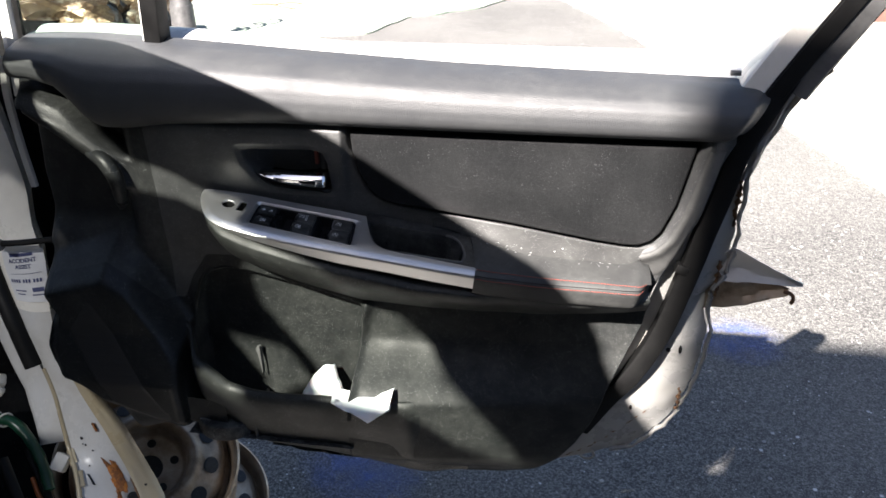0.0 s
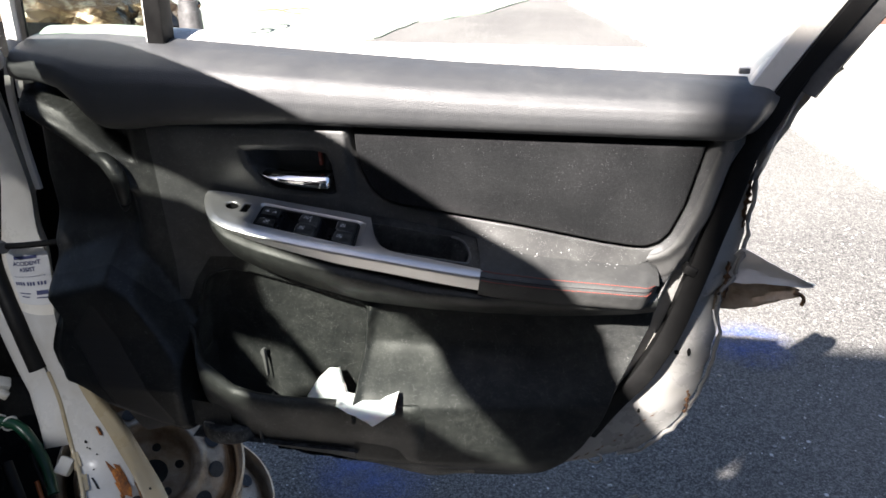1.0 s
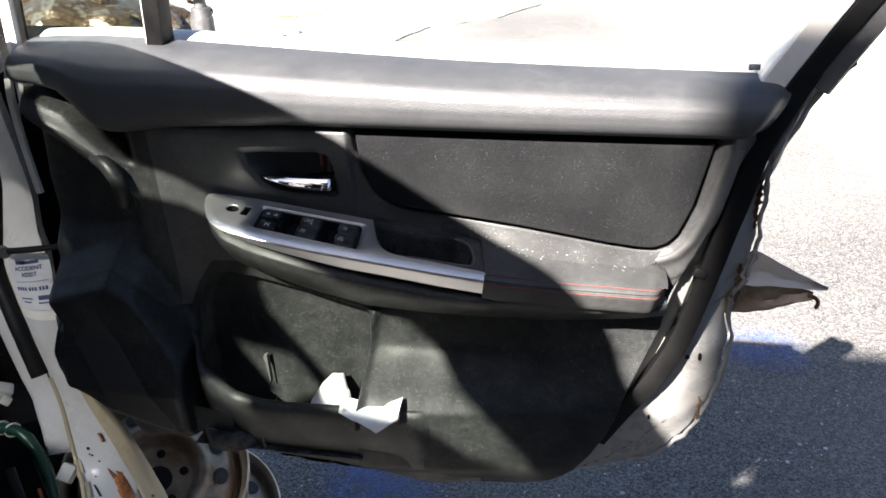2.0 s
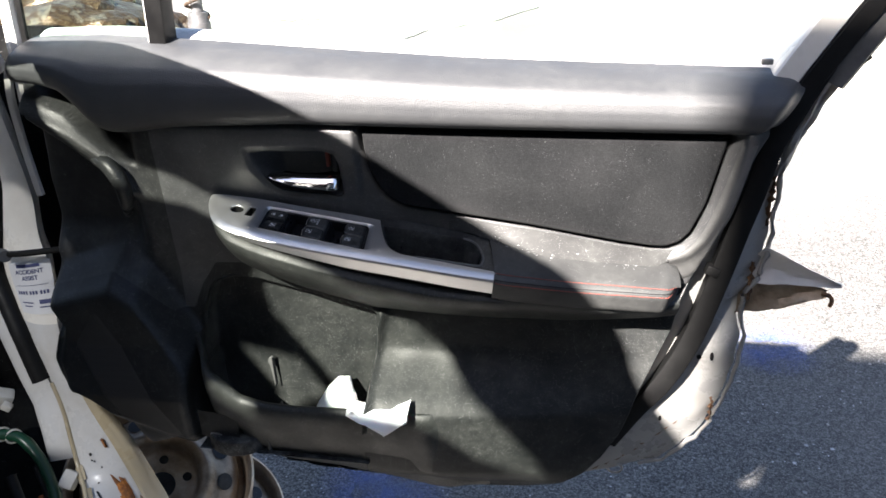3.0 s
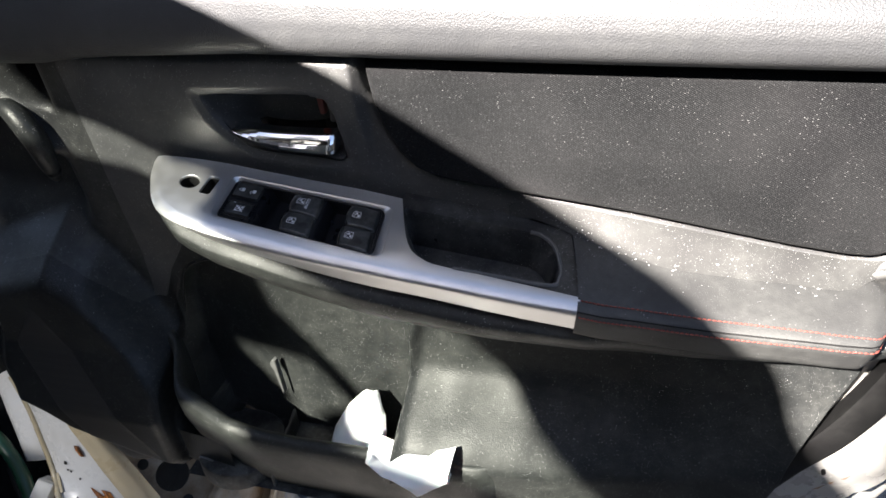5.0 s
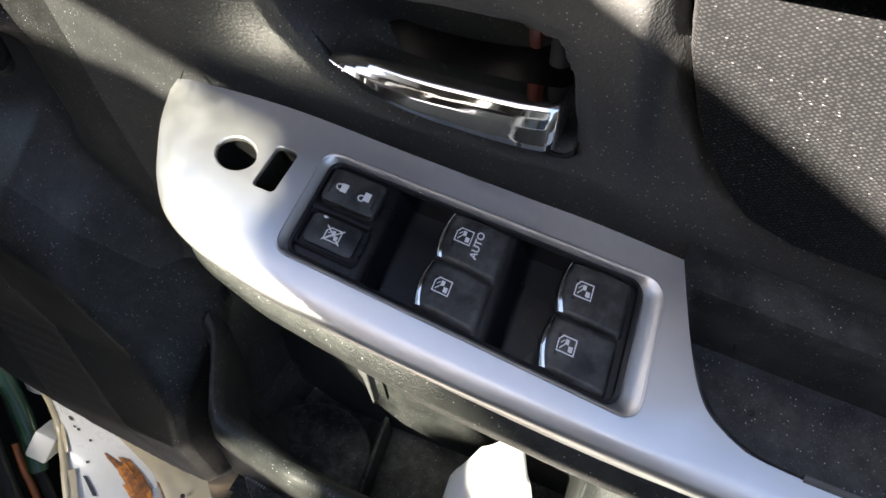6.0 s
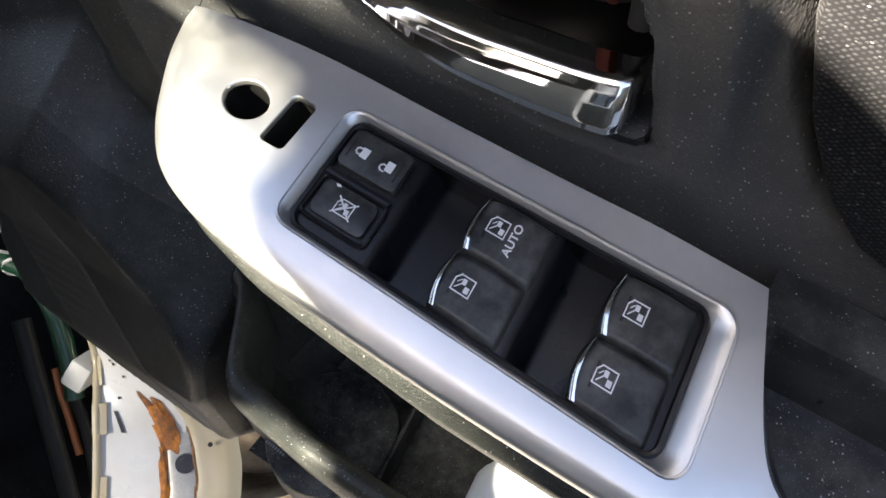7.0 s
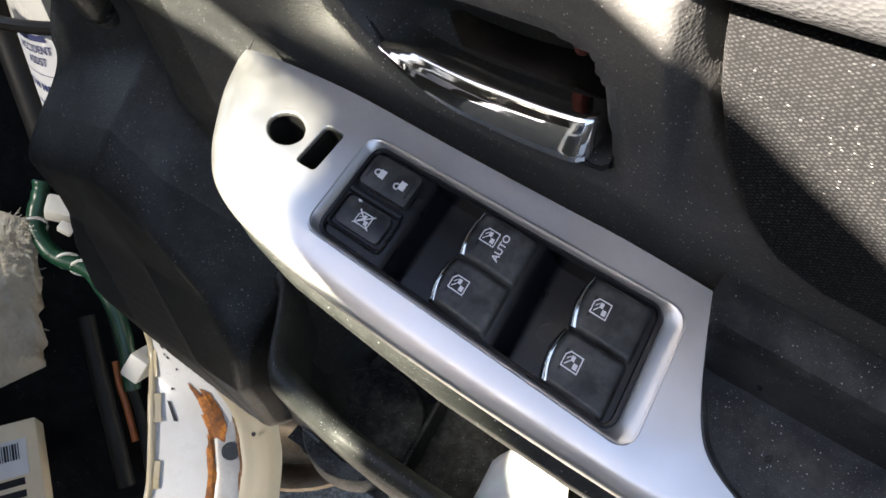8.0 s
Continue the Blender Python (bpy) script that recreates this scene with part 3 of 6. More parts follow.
us = list(np.linspace(-0.045, 0.088, 84)) + list(np.linspace(0.088, 0.118, 20)) + [-0.375, -0.374, -0.372, -0.369, -0.365, -0.36, -0.353, -0.345] + list(np.linspace(-0.335, 0.42, 190)) + list(np.linspace(0.425, 0.556, 48))
us = [k for i, k in enumerate(sorted(us)) if i == 0 or k - sorted(us)[i - 1] > 0.0004]
# edge where the trim's painted tone darkens: the speaker's fold, then under the armrest
SPLIT = [(-0.40, 0.66), (-0.29, 0.68), (-0.238, 0.695), (-0.205, 0.672), (-0.172, 0.632), (-0.150, 0.630), (-0.135, 0.665), (-0.11, 0.700), (0.0, 0.705)]


def upper_at(u, v):
    zt, zb = lerp_table(u, PAD_LOW) + 0.006, lerp_table(u, CARD_LOW)
    k = min(max((lerp_table(u, SPLIT) - zb) / max(zt - zb, 0.001), 0.0), 0.97)
    return card_at(u, k + (1 - k) * v)


def lower_at(u, v):
    zt, zb = lerp_table(u, PAD_LOW) + 0.006, lerp_table(u, CARD_LOW)
    k = min(max((lerp_table(u, SPLIT) - zb) / max(zt - zb, 0.001), 0.0), 0.97)
    return card_at(u, k * v)


# lighter where the trim faces the sky, darker ahead and below
part("upper_trim", sheet(upper_at, [u for u in us if u > -0.166], list(np.linspace(0, 0.32, 24)) + list(np.linspace(0.33, 0.96, 80)) + list(np.linspace(0.965, 1, 6))), "trim_upper_lit", door, "upper door trim toned lighter for skylight, with dust specks", angle=70)
part("front_trim", sheet(upper_at, [u for u in us if u < -0.160], list(np.linspace(0, 1, 90))), "trim_front_dim", door, "black plastic trim ahead of the armrest, toned down for shade, with a dusty ridge", angle=70)
rows_low = list(np.linspace(0, 0.09, 10)) + list(np.linspace(0.1, 1, 110))
part("lower_trim", sheet(lower_at, [u for u in us if -0.146 < u < 0.502], rows_low), "trim_pocket", door, "moulded black plastic lower trim toned for part light, with dusty map pocket", angle=70)
part("speaker_trim", sheet(lower_at, [u for u in us if u < -0.139], rows_low), "trim_lower", door, "black plastic bulge over the speaker, toned darkest for shade", angle=70)


def fabric_at(u, v):
    x = 0.099 + u * 0.422
    low = lerp_table(x, [(0.099, 0.886)] + [(p[0], p[1]) for p in FABRIC[1:-1]] + [(0.521, 0.886)])
    z = low + (0.8885 - low) * v
    d = -inside(FABRIC, x, z)
    return (x, 0.019 - 0.021 * step(-0.0005, 0.0055, d) - 0.004 * math.sin(math.pi * u) * step(0.0, 0.05, d), z)


us = sorted(set([round(float(k), 5) for k in list(np.linspace(0, 0.1, 22)) + list(np.linspace(0.1, 0.88, 60)) + list(np.linspace(0.88, 1, 26))]))
part("fabric_insert", sheet(fabric_at, us, list(np.linspace(0, 0.12, 10)) + list(np.linspace(0.14, 1, 30))), "fabric", door, "dark grey woven fabric insert flecked with dust and painted glints", angle=80)


EDGE = spline([(0.523, 0, 0.884), (0.505, 0, 0.812), (0.491, 0, 0.774), (0.478, 0, 0.758), (0.460, 0, 0.750), (0.438, 0, 0.750), (0.40, 0, 0.755)], 8)


def border_at(u, v):
    k = u * (len(EDGE) - 1)
    i = min(int(k), len(EDGE) - 2)
    p = EDGE[i].lerp(EDGE[i + 1], k - i)
    t = (EDGE[i + 1] - EDGE[i]).normalized()
    n = Vector((-t.z, 0, t.x))
    if n.x - n.z < 0:
        n = -n
    q = p + n * (0.001 + (0.024 - 0.006 * u + 0.024 * math.exp(-((u - 0.60) / 0.17) ** 2)) * v)
    return (q.x, card_depth(q.x, q.z) - 0.002 * math.sin(math.pi * v) - 0.0012 + 0.004 * step(0.9, 1.0, v) + 0.004 * step(0.1, 0.0, v), q.z)


# border strip whose lighter colour paints in the sunlight
part("trim_border", sheet(border_at, list(np.linspace(0, 1, 60)), list(np.linspace(0, 1, 10))), "border_lit", door, "dusty border of trim round the fabric, painted lighter for the sun on it", angle=80)


# front wall of the map pocket
def pocket_at(u, v):
    x = -0.146 + u * 0.40
    low = lerp_table(x, CARD_LOW) + 0.012
    top = lip_height(x)
    ends = step(0.0, 0.09, u) * step(1.0, 0.80, u)
    out = -0.012 - 0.050 * ends
    prof = [(0.0, 0.022, 0.0), (0.12, 0.35 * out, 0.12), (0.35, 0.8 * out, 0.4), (0.55, 0.97 * out, 0.72), (0.66, out, 0.90), (0.70, out + 0.0015, 0.955), (0.74, out + 0.005, 0.99), (0.78, out + 0.0095, 1.0), (0.82, out + 0.014, 0.985), (0.86, out + 0.0175, 0.945), (0.92, out + 0.019, 0.85), (1.0, out + 0.021, 0.45)]
    y = lerp_table(v, [(p[0], p[1]) for p in prof])
    g = lerp_table(v, [(p[0], p[2]) for p in prof])
    return (x, y, low + (top - low) * g)


part("pocket_front", sheet(pocket_at, list(np.linspace(0, 1, 60)), sorted(set([round(float(k), 4) for k in list(np.linspace(0, 0.66, 16)) + list(np.linspace(0.66, 0.84, 14)) + list(np.linspace(0.84, 1, 6))]))),
     "under_vinyl", door, "dusty black plastic pocket front with a rolled lip", angle=80)
part("pocket_floor", sheet(lambda u, v: (u, v, 0.450), list(np.linspace(-0.14, 0.10, 60)), list(np.linspace(-0.058, 0.04, 24))), "pocket_dust", door, "dusty black pocket floor")
bm = bmesh.new()
seat = [[bm.verts.new((-0.090 + r * math.cos(a), -0.021 + r * math.sin(a), z)) for a in np.linspace(0, math.tau, 49)[:-1]] for r, z in ((0.0465, 0.449), (0.0460, 0.468), (0.0452, 0.4698), (0.0440, 0.4705))]
for lo, hi in zip(seat, seat[1:]):
    for k in range(48):
        bm.faces.new((lo[k], lo[(k + 1) % 48], hi[(k + 1) % 48], hi[k]))
bm.faces.new(seat[-1])
part("bottle_seat", bm, "pocket_dust", door, "dusty round bottle seat in the pocket", angle=50)
part("pocket_divider", box((0.0035, 0.085, 0.026), pose(-0.0455, -0.012, 0.461, 0, 0, 8), 0.0012), "pocket_dust", door, "thin rib beside the bottle seat")
flag = [(-0.0605, 0.547), (-0.0575, 0.552), (-0.0545, 0.551), (-0.0530, 0.508), (-0.0550, 0.503), (-0.0570, 0.538), (-0.0605, 0.543)]
bm = plate(flag, lambda x, z, d: (x + 0.3 * d, 0.022 + d, z), 0.005, 0.0008)
part("bottle_clip", bm, "clip_grey", door, "small grey plastic clip")
part("pocket_rim", tube(spline([(x, card_depth(x - 0.009, z) - 0.0005, z) for x, z in ((-0.062, 0.679), (-0.088, 0.682), (-0.114, 0.671), (-0.125, 0.650), (-0.133, 0.615))], 6), 0.0013, 8), "trim_lower", door, "raised rim round the pocket's rounded end", angle=80)
# perforated speaker area beside the fold
def grille_at(u, v):
    a, b = Vector((-0.262, 0, 0.655)).lerp(Vector((-0.150, 0, 0.470)), u), Vector((-0.302, 0, 0.600)).lerp(Vector((-0.215, 0, 0.445)), u)
    p = a.lerp(b, v)
    return (p.x, card_depth(p.x, p.z) - 0.0008 + 0.0016 * step(0.8, 1.0, abs(2 * v - 1)) + 0.0016 * step(0.9, 1.0, abs(2 * u - 1)), p.z)


part("speaker_grille", sheet(grille_at, list(np.linspace(0, 1, 40)), list(np.linspace(0, 1, 22))), "grille_dots", door, "finely perforated black speaker grille")
# corner of trim between the speaker bulge and the pocket, with a small vent lattice
def corner_at(u, v):
    x = -0.152 + 0.072 * u
    low = max(lerp_table(x, CARD_LOW) + 0.002, 0.439)
    return (x, -0.046 - 0.008 * u + 0.012 * step(0.15, 0.0, v), low + (0.505 - low) * v)


part("trim_corner", sheet(corner_at, list(np.linspace(0, 1, 14)), list(np.linspace(0, 1, 14))), "trim_lower", door, "black plastic corner below the pocket", angle=80)
bm = bmesh.new()
for i in range(9):
    for j in range(5):
        p = Vector(corner_at(0.40 + 0.030 * i, 0.08 + 0.062 * j + 0.008 * i)) + Vector((0, -0.001, 0))
        box_into(bm, (0.0013, 0.002, 0.0026), Matrix.Translation(p) @ pose(0, 0, 0, 0, 25, 0))
part("vent_lattice", bm, "grey_metal", door, "small diamond lattice in the trim", smooth=False)
# finger of trim below the ridge
part("trim_finger", tube(spline([(-0.245, 0.004, 0.842), (-0.222, -0.006, 0.836), (-0.207, -0.010, 0.815), (-0.209, -0.004, 0.785), (-0.215, 0.004, 0.765)], 6), lambda t: 0.002 + 0.009 * math.sin(math.pi * min(1, 0.15 + 0.85 * t)) ** 0.7, 10), "trim_lower", door, "rounded finger of trim, dusty", angle=80)


# ---- armrest
def arm_z(x, y):
    return 0.792 - 0.14 * x + 0.2 * (y + 0.012)


def on_arm(x, y, d=0.0):
    """A place on the armrest's sloping top, d metres below it; the switch recess widens towards the rear."""
    s = step(-0.0165, 0.121, x) * step(0.150, 0.123, x)
    b = min(max((-0.0128 - y) / 0.0454, 0.0), 1.0) if y > -0.0582 else step(-0.077, -0.0582, y)
    x += s * (0.0046 * b - 0.0020)
    y -= 0.0055 * s * b
    return Vector((x - 0.137 * d, y + 0.194 * d, arm_z(x, y) - 0.97 * d))


CREST = [(-0.090, -0.012), (-0.086, -0.025), (-0.0795, -0.038), (-0.072, -0.050), (-0.061, -0.061), (-0.045, -0.068), (-0.022, -0.0725), (0.0, -0.075), (0.05, -0.077), (0.11, -0.077), (0.17, -0.0755), (0.221, -0.0745), (0.271, -0.072)]
BACK = [(-0.088, -0.0075), (-0.06, -0.004), (-0.03, -0.002), (0.014, -0.002), (0.06, -0.0015), (0.09, -0.001), (0.1235, -0.002)]
INNER = [(0.1275, -0.014), (0.1325, -0.030), (0.138, -0.043), (0.1445, -0.0515), (0.154, -0.057), (0.165, -0.0592), (0.20, -0.0595), (0.24, -0.060), (0.268, -0.0605)]
crest = [(p.x, p.y) for p in spline([(*p, 0) for p in CREST], 6)]
outline = crest + [(p.x, p.y) for p in spline([(*p, 0) for p in INNER[::-1]], 4)] + [(p.x, p.y) for p in spline([(*p, 0) for p in BACK[::-1]], 4)]
RECESS = round_rect(-0.0165, -0.0582, 0.1210, -0.0128, 0.0065)
HOLE = [(-0.0478 + 0.0088 * math.cos(k * math.tau / 28), -0.029 + 0.0075 * math.sin(k * math.tau / 28)) for k in range(28)]
SLOT = [(x + 0.06 * (y + 0.03), y) for x, y in round_rect(-0.0355, -0.0385, -0.0258, -0.0190, 0.002)]


def edge_drop(x, y):
    d = min(math.hypot(x - a, y - b) for a, b in crest)
    return 0.0045 * max(0.0, 1 - d / 0.012) ** 2


def bezel_top(x, y):
    return on_arm(x, y, edge_drop(x, y))


rim = [(x + 0.0, y) for x, y in outline]
inset = []
for i, (x, y) in enumerate(crest):
    a, b = crest[max(i - 1, 0)], crest[min(i + 1, len(crest) - 1)]
    t = Vector((b[0] - a[0], b[1] - a[1])).normalized()
    k = 0.009 * min(1.0, i / 9)
    inset.append((x - t.y * k, y + t.x * k))
bm = fill([inset + outline[len(crest):], RECESS, HOLE, SLOT], bezel_top)
# rounded shoulder and front face
rows = [(0.009, 0), (0.0065, 0), (0.0042, 0), (0.0022, 0), (0.0008, 0), (0.0, 0.0015), (0.0003, 0.004), (0.0012, 0.010), (0.003, 0.020)]


def shoulder(i, k):
    x, y = crest[i]
    a, b = crest[max(i - 1, 0)], crest[min(i + 1, len(crest) - 1)]
    t = Vector((b[0] - a[0], b[1] - a[1])).normalized()
    ins, dn = rows[k][0] * min(1.0, i / 9), rows[k][1]
    px, py = x - t.y * ins, y + t.x * ins
    face = lerp_table(x, [(-0.09, 0.12), (-0.05, 0.35), (0.0, 0.6), (0.10, 0.95), (0.28, 1.15)])
    return on_arm(px, py, edge_drop(px, py) + dn * face)


sh = sheet(lambda i, k: shoulder(int(i), int(k)), range(len(crest)), range(len(rows)))
me = bpy.data.meshes.new("tmp")
sh.to_mesh(me)
sh.free()
bm.from_mesh(me)
bpy.data.meshes.remove(me)


def wall_into(bm, loop, d0, d1, grow=0.0, steps=4):
    """The side of an opening that goes down into the armrest, widening or narrowing."""
    cx, cy = sum(p[0] for p in loop) / len(loop), sum(p[1] for p in loop) / len(loop)
    ringset = []
    for s in range(steps + 1):
        t = s / steps
        g = grow * math.sin(t * math.pi / 2)
        ringset.append([bm.verts.new(on_arm(x - math.copysign(min(abs(x - cx), g), x - cx), y - math.copysign(min(abs(y - cy), g), y - cy), d0 + (d1 - d0) * (1 - math.cos(t * math.pi / 2) if grow else t))) for x, y in loop])
    for a, b in zip(ringset, ringset[1:]):
        for k in range(len(loop)):
            bm.faces.new((a[k], a[(k + 1) % len(loop)], b[(k + 1) % len(loop)], b[k]))
    return ringset[-1]


bmesh.ops.remove_doubles(bm, verts=bm.verts, dist=0.00005)


def chamfer_into(bm, loop, target, d, n=6):
    """A rounded band from an opening's edge down to a smaller loop."""
    rings = []
    for k in range(n + 1):
        t = k / n
        rings.append([bm.verts.new(on_arm(a[0] + (b[0] - a[0]) * t, a[1] + (b[1] - a[1]) * t, d * t ** 1.8)) for a, b in zip(loop, target)])
    for a, b in zip(rings, rings[1:]):
        for k in range(len(loop)):
            bm.faces.new((a[k], a[(k + 1) % len(loop)], b[(k + 1) % len(loop)], b[k]))


chamfer_into(bm, RECESS, round_rect(-0.0120, -0.0556, 0.1125, -0.0154, 0.0045), 0.0046)
wall_into(bm, HOLE, 0.0, 0.002, 0.0006)
wall_into(bm, SLOT, 0.0, 0.002, 0.0006)
bezel = part("switch_bezel", bm, "silver", door, "satin silver plastic switch surround, smudged and dusty", angle=50)
bm = bmesh.new()
for loop, deep in ((HOLE, 0.03), (SLOT, 0.03)):
    shrunk = [(x, y) for x, y in loop]
    last = wall_into(bm, shrunk, 0.0018, deep)
    bm.faces.new(last)
part("bezel_opening", bm, "tray_black", bezel, "empty round and slotted openings")

# raised lip round the switch recess
lip_pts = [on_arm(x, y, 0.0002) for x, y in RECESS]
part("recess_lip", tube(lip_pts, 0.0006, 6, True), "silver", bezel)

# ---- switch housing and its buttons
inner = round_rect(-0.0119, -0.0553, 0.1123, -0.0157, 0.0045)
WELL1, WELL2 = (0.0150, -0.0545, 0.0400, -0.0165), (0.0640, -0.0545, 0.0870, -0.0165)
bm = bmesh.new()


def floor_depth(x, y):
    d = 0.0045
    for x0, _, x1, _ in (WELL1, WELL2):
        d += 0.0125 * step(x0, x0 + 0.008, x) * step(x1 + 0.010, x1 + 0.004, x)
    return d


bm = sheet(lambda u, v: on_arm(u, v, floor_depth(u, v)), list(np.linspace(-0.0123, 0.1128, 110)), list(np.linspace(-0.0555, -0.0155, 14)))
wall_into(bm, inner, 0.0030, 0.019)
wall_into(bm, [(x * 1.0, y) for x, y in round_rect(-0.0121, -0.0556, 0.1126, -0.0154, 0.0045)], 0.003, 0.0036)
housing = part("switch_housing", bm, "switch_black", door, "black plastic power window switch block", angle=60)
ringb = bmesh.new()
tube_into(ringb, [on_arm(x, y, 0.0034) for x, y in round_rect(-0.0121, -0.0557, 0.1127, -0.0153, 0.0045)], 0.0012, 6, True)
part("housing_rim", ringb, "switch_black", housing)


def raised(loop, d0, h, bevel):
    return plate(loop, lambda x, y, d: on_arm(x, y, d0 - h + d), h + 0.002, bevel)


def legend_strip(bm, pts, width, d):
    """A thin painted line on a button's top."""
    for (ax, ay), (bx, by) in zip(pts, pts[1:]):
        t = Vector((bx - ax, by - ay))
        if t.length < 1e-6:
            continue
        t = t.normalized() * width / 2
        q = [(ax - t.x - t.y, ay - t.y + t.x), (ax - t.x + t.y, ay - t.y - t.x), (bx + t.x + t.y, by + t.y - t.x), (bx + t.x - t.y, by + t.y + t.x)]
        bm.faces.new([bm.verts.new(on_arm(x, y, d)) for x, y in q])


def legend_patch(bm, pts, d):
    bm.faces.new([bm.verts.new(on_arm(x, y, d)) for x, y in pts])


# lettering stands with its top towards the front of the car
def glyph(cx, cy, s, pts):
    return [(cx - q * s, cy + p * s) for p, q in pts]


def window_icon(bm, cx, cy, s, d):
    legend_strip(bm, glyph(cx, cy, s, [(-0.5, -0.55), (0.5, -0.55), (0.5, 0.35), (0.2, 0.6), (-0.5, 0.6), (-0.5, -0.55)]), 0.00042, d)
    legend_patch(bm, glyph(cx, cy, s, [(-0.36, -0.42), (0.0, -0.42), (0.0, -0.12), (-0.36, -0.12)]), d)
    legend_patch(bm, glyph(cx, cy, s, [(0.02, -0.10), (0.36, -0.10), (0.36, 0.16), (0.02, 0.16)]), d)
    legend_strip(bm, glyph(cx, cy, s, [(-0.30, 0.42), (0.08, 0.10)]), 0.00036, d)
    legend_strip(bm, glyph(cx, cy, s, [(0.05, 0.40), (0.26, 0.22)]), 0.00030, d)


def lock_icon(bm, cx, cy, s, d, shut):
    legend_patch(bm, glyph(cx, cy, s, [(-0.45, -0.55), (0.45, -0.55), (0.45, 0.12), (-0.45, 0.12)]), d)
    k = 0.0 if shut else -0.28
    legend_strip(bm, glyph(cx, cy, s, [(-0.27 + k, 0.12), (-0.27 + k, 0.38), (-0.12 + k, 0.56), (0.12 + k, 0.56), (0.27 + k, 0.38)] + ([(0.27, 0.12)] if shut else [(0.27 + k, 0.15)])), 0.00055, d)


def button_surface(x0, y0, x1, y1, d):
    """A rocker with a curled-up front edge."""
    def at(u, v):
        x, y = x0 + u * (x1 - x0), y0 + v * (y1 - y0)
        side = max(step(0.05, 0.0, v), step(0.95, 1.0, v))
        front = step(0.16, 0.0, u)
        dd = d - 0.0012 * math.sin(math.pi * min(u * 1.15, 1.0)) + 0.0016 * front * front + 0.0012 * side + 0.003 * step(0.93, 1.0, u)
        bow = 0.0018 * (1 - (2 * v - 1) ** 2) * (1 - u)
        return on_arm(x - bow, y, dd)
    us, vs = [0, 0.03, 0.06, 0.1, 0.14, 0.2, 0.3, 0.4, 0.5, 0.6, 0.7, 0.8, 0.88, 0.93, 0.96, 1.0], [0, 0.02, 0.05, 0.1, 0.25, 0.5, 0.75, 0.9, 0.95, 0.98, 1.0]
    return at, us, vs


def window_switch(x0, y0, x1, y1, auto, label):
    d = 0.0018
    at, us, vs = button_surface(x0, y0, x1, y1, d)
    bm = sheet(at, us, vs, back=(0.0009, -0.0012, -0.011))
    sw = part("window_switch", bm, "button_black", housing, label, angle=60)
    # plated leading edge
    def tip(u, v):
        y = y0 + (0.02 + 0.96 * v) * (y1 - y0)
        bow = 0.0018 * (1 - (2 * v - 1) ** 2)
        wide = 0.0024 * (0.35 + 0.65 * (1 - v) ** 0.6)
        if u < 0.5:
            return on_arm(x0 - bow + wide * (1 - 2 * u), y, d - 0.0004 + 0.0016 * (2 * u) ** 2)
        return on_arm(x0 - bow - 0.0003, y, d + 0.0012 + 0.003 * (2 * u - 1))
    part("chrome_tip", sheet(tip, [0, 0.2, 0.4, 0.6, 0.8, 1.0], list(np.linspace(0, 1, 9))), "chrome", sw, "bright plated edge")
    bm = bmesh.new()
    cy = (y0 + y1) / 2
    window_icon(bm, x0 + 0.0074, cy + (0.0014 if auto else 0.0004), 0.0052, d - 0.0015)
    part("icon", bm, "legend_white", sw, "white window symbol", smooth=False)
    bm = bmesh.new()
    legend_strip(bm, [(x0 + 0.0042, cy - 0.0032), (x0 + 0.0042, cy + 0.0032)], 0.0008, d - 0.0010)
    part("mark", bm, "switch_black", sw, smooth=False)
    if auto:
        cu = bpy.data.curves.new("lettering", "FONT")
        cu.body = "AUTO"
        cu.size = 0.0037
        cu.align_x = "CENTER"
        cu.align_y = "CENTER"
        cu.offset = 0.00008
        tmp = bpy.data.objects.new("lettering", cu)
        scene.collection.objects.link(tmp)
        bpy.context.view_layer.update()
        me = bpy.data.meshes.new_from_object(tmp.evaluated_get(bpy.context.evaluated_depsgraph_get()))
        scene.collection.objects.unlink(tmp)
        bpy.data.objects.remove(tmp)
        bm = bmesh.new()
        bm.from_mesh(me)
        for v in bm.verts:
            v.co = on_arm(x0 + 0.0132 - v.co.y, cy + v.co.x, d - 0.0016)
        part("lettering", bm, "legend_white", sw, "white lettering reading AUTO", smooth=False)
    return sw


window_switch(0.0390, -0.0350, 0.0632, -0.0170, True, "black rocker marked AUTO with a plated edge")
window_switch(0.0385, -0.0540, 0.0625, -0.0358, False, "black window rocker with a plated edge")
window_switch(0.0860, -0.0355, 0.1100, -0.0172, False, "black window rocker with a plated edge")
window_switch(0.0853, -0.0545, 0.1095, -0.0363, False, "black window rocker with a plated edge")
lockb = part("lock_switch", raised(round_rect(-0.0100, -0.0318, 0.0118, -0.0182, 0.0015), 0.0042, 0.0028, 0.0009), "button_black", housing, "black central locking rocker")
bm = bmesh.new()
lock_icon(bm, -0.0040, -0.0250, 0.0040, 0.0012, True)
lock_icon(bm, 0.0056, -0.0250, 0.0040, 0.0012, False)
part("icon", bm, "legend_white", lockb, "white open and shut padlock symbols", smooth=False)
for x in (-0.0082, 0.0098):
    bm = bmesh.new()
    legend_strip(bm, [(x, -0.0285), (x, -0.0215)], 0.0007, 0.0012)
    part("mark", bm, "tray_black", lockb, smooth=False)
outb = part("lockout_switch", raised(round_rect(-0.0093, -0.0490, 0.0108, -0.0372, 0.0018), 0.0042, 0.0012, 0.0006), "button_black", housing, "black window lockout button, worn at one corner")
bm = bmesh.new()
window_icon(bm, 0.0012, -0.0433, 0.0050, 0.0028)
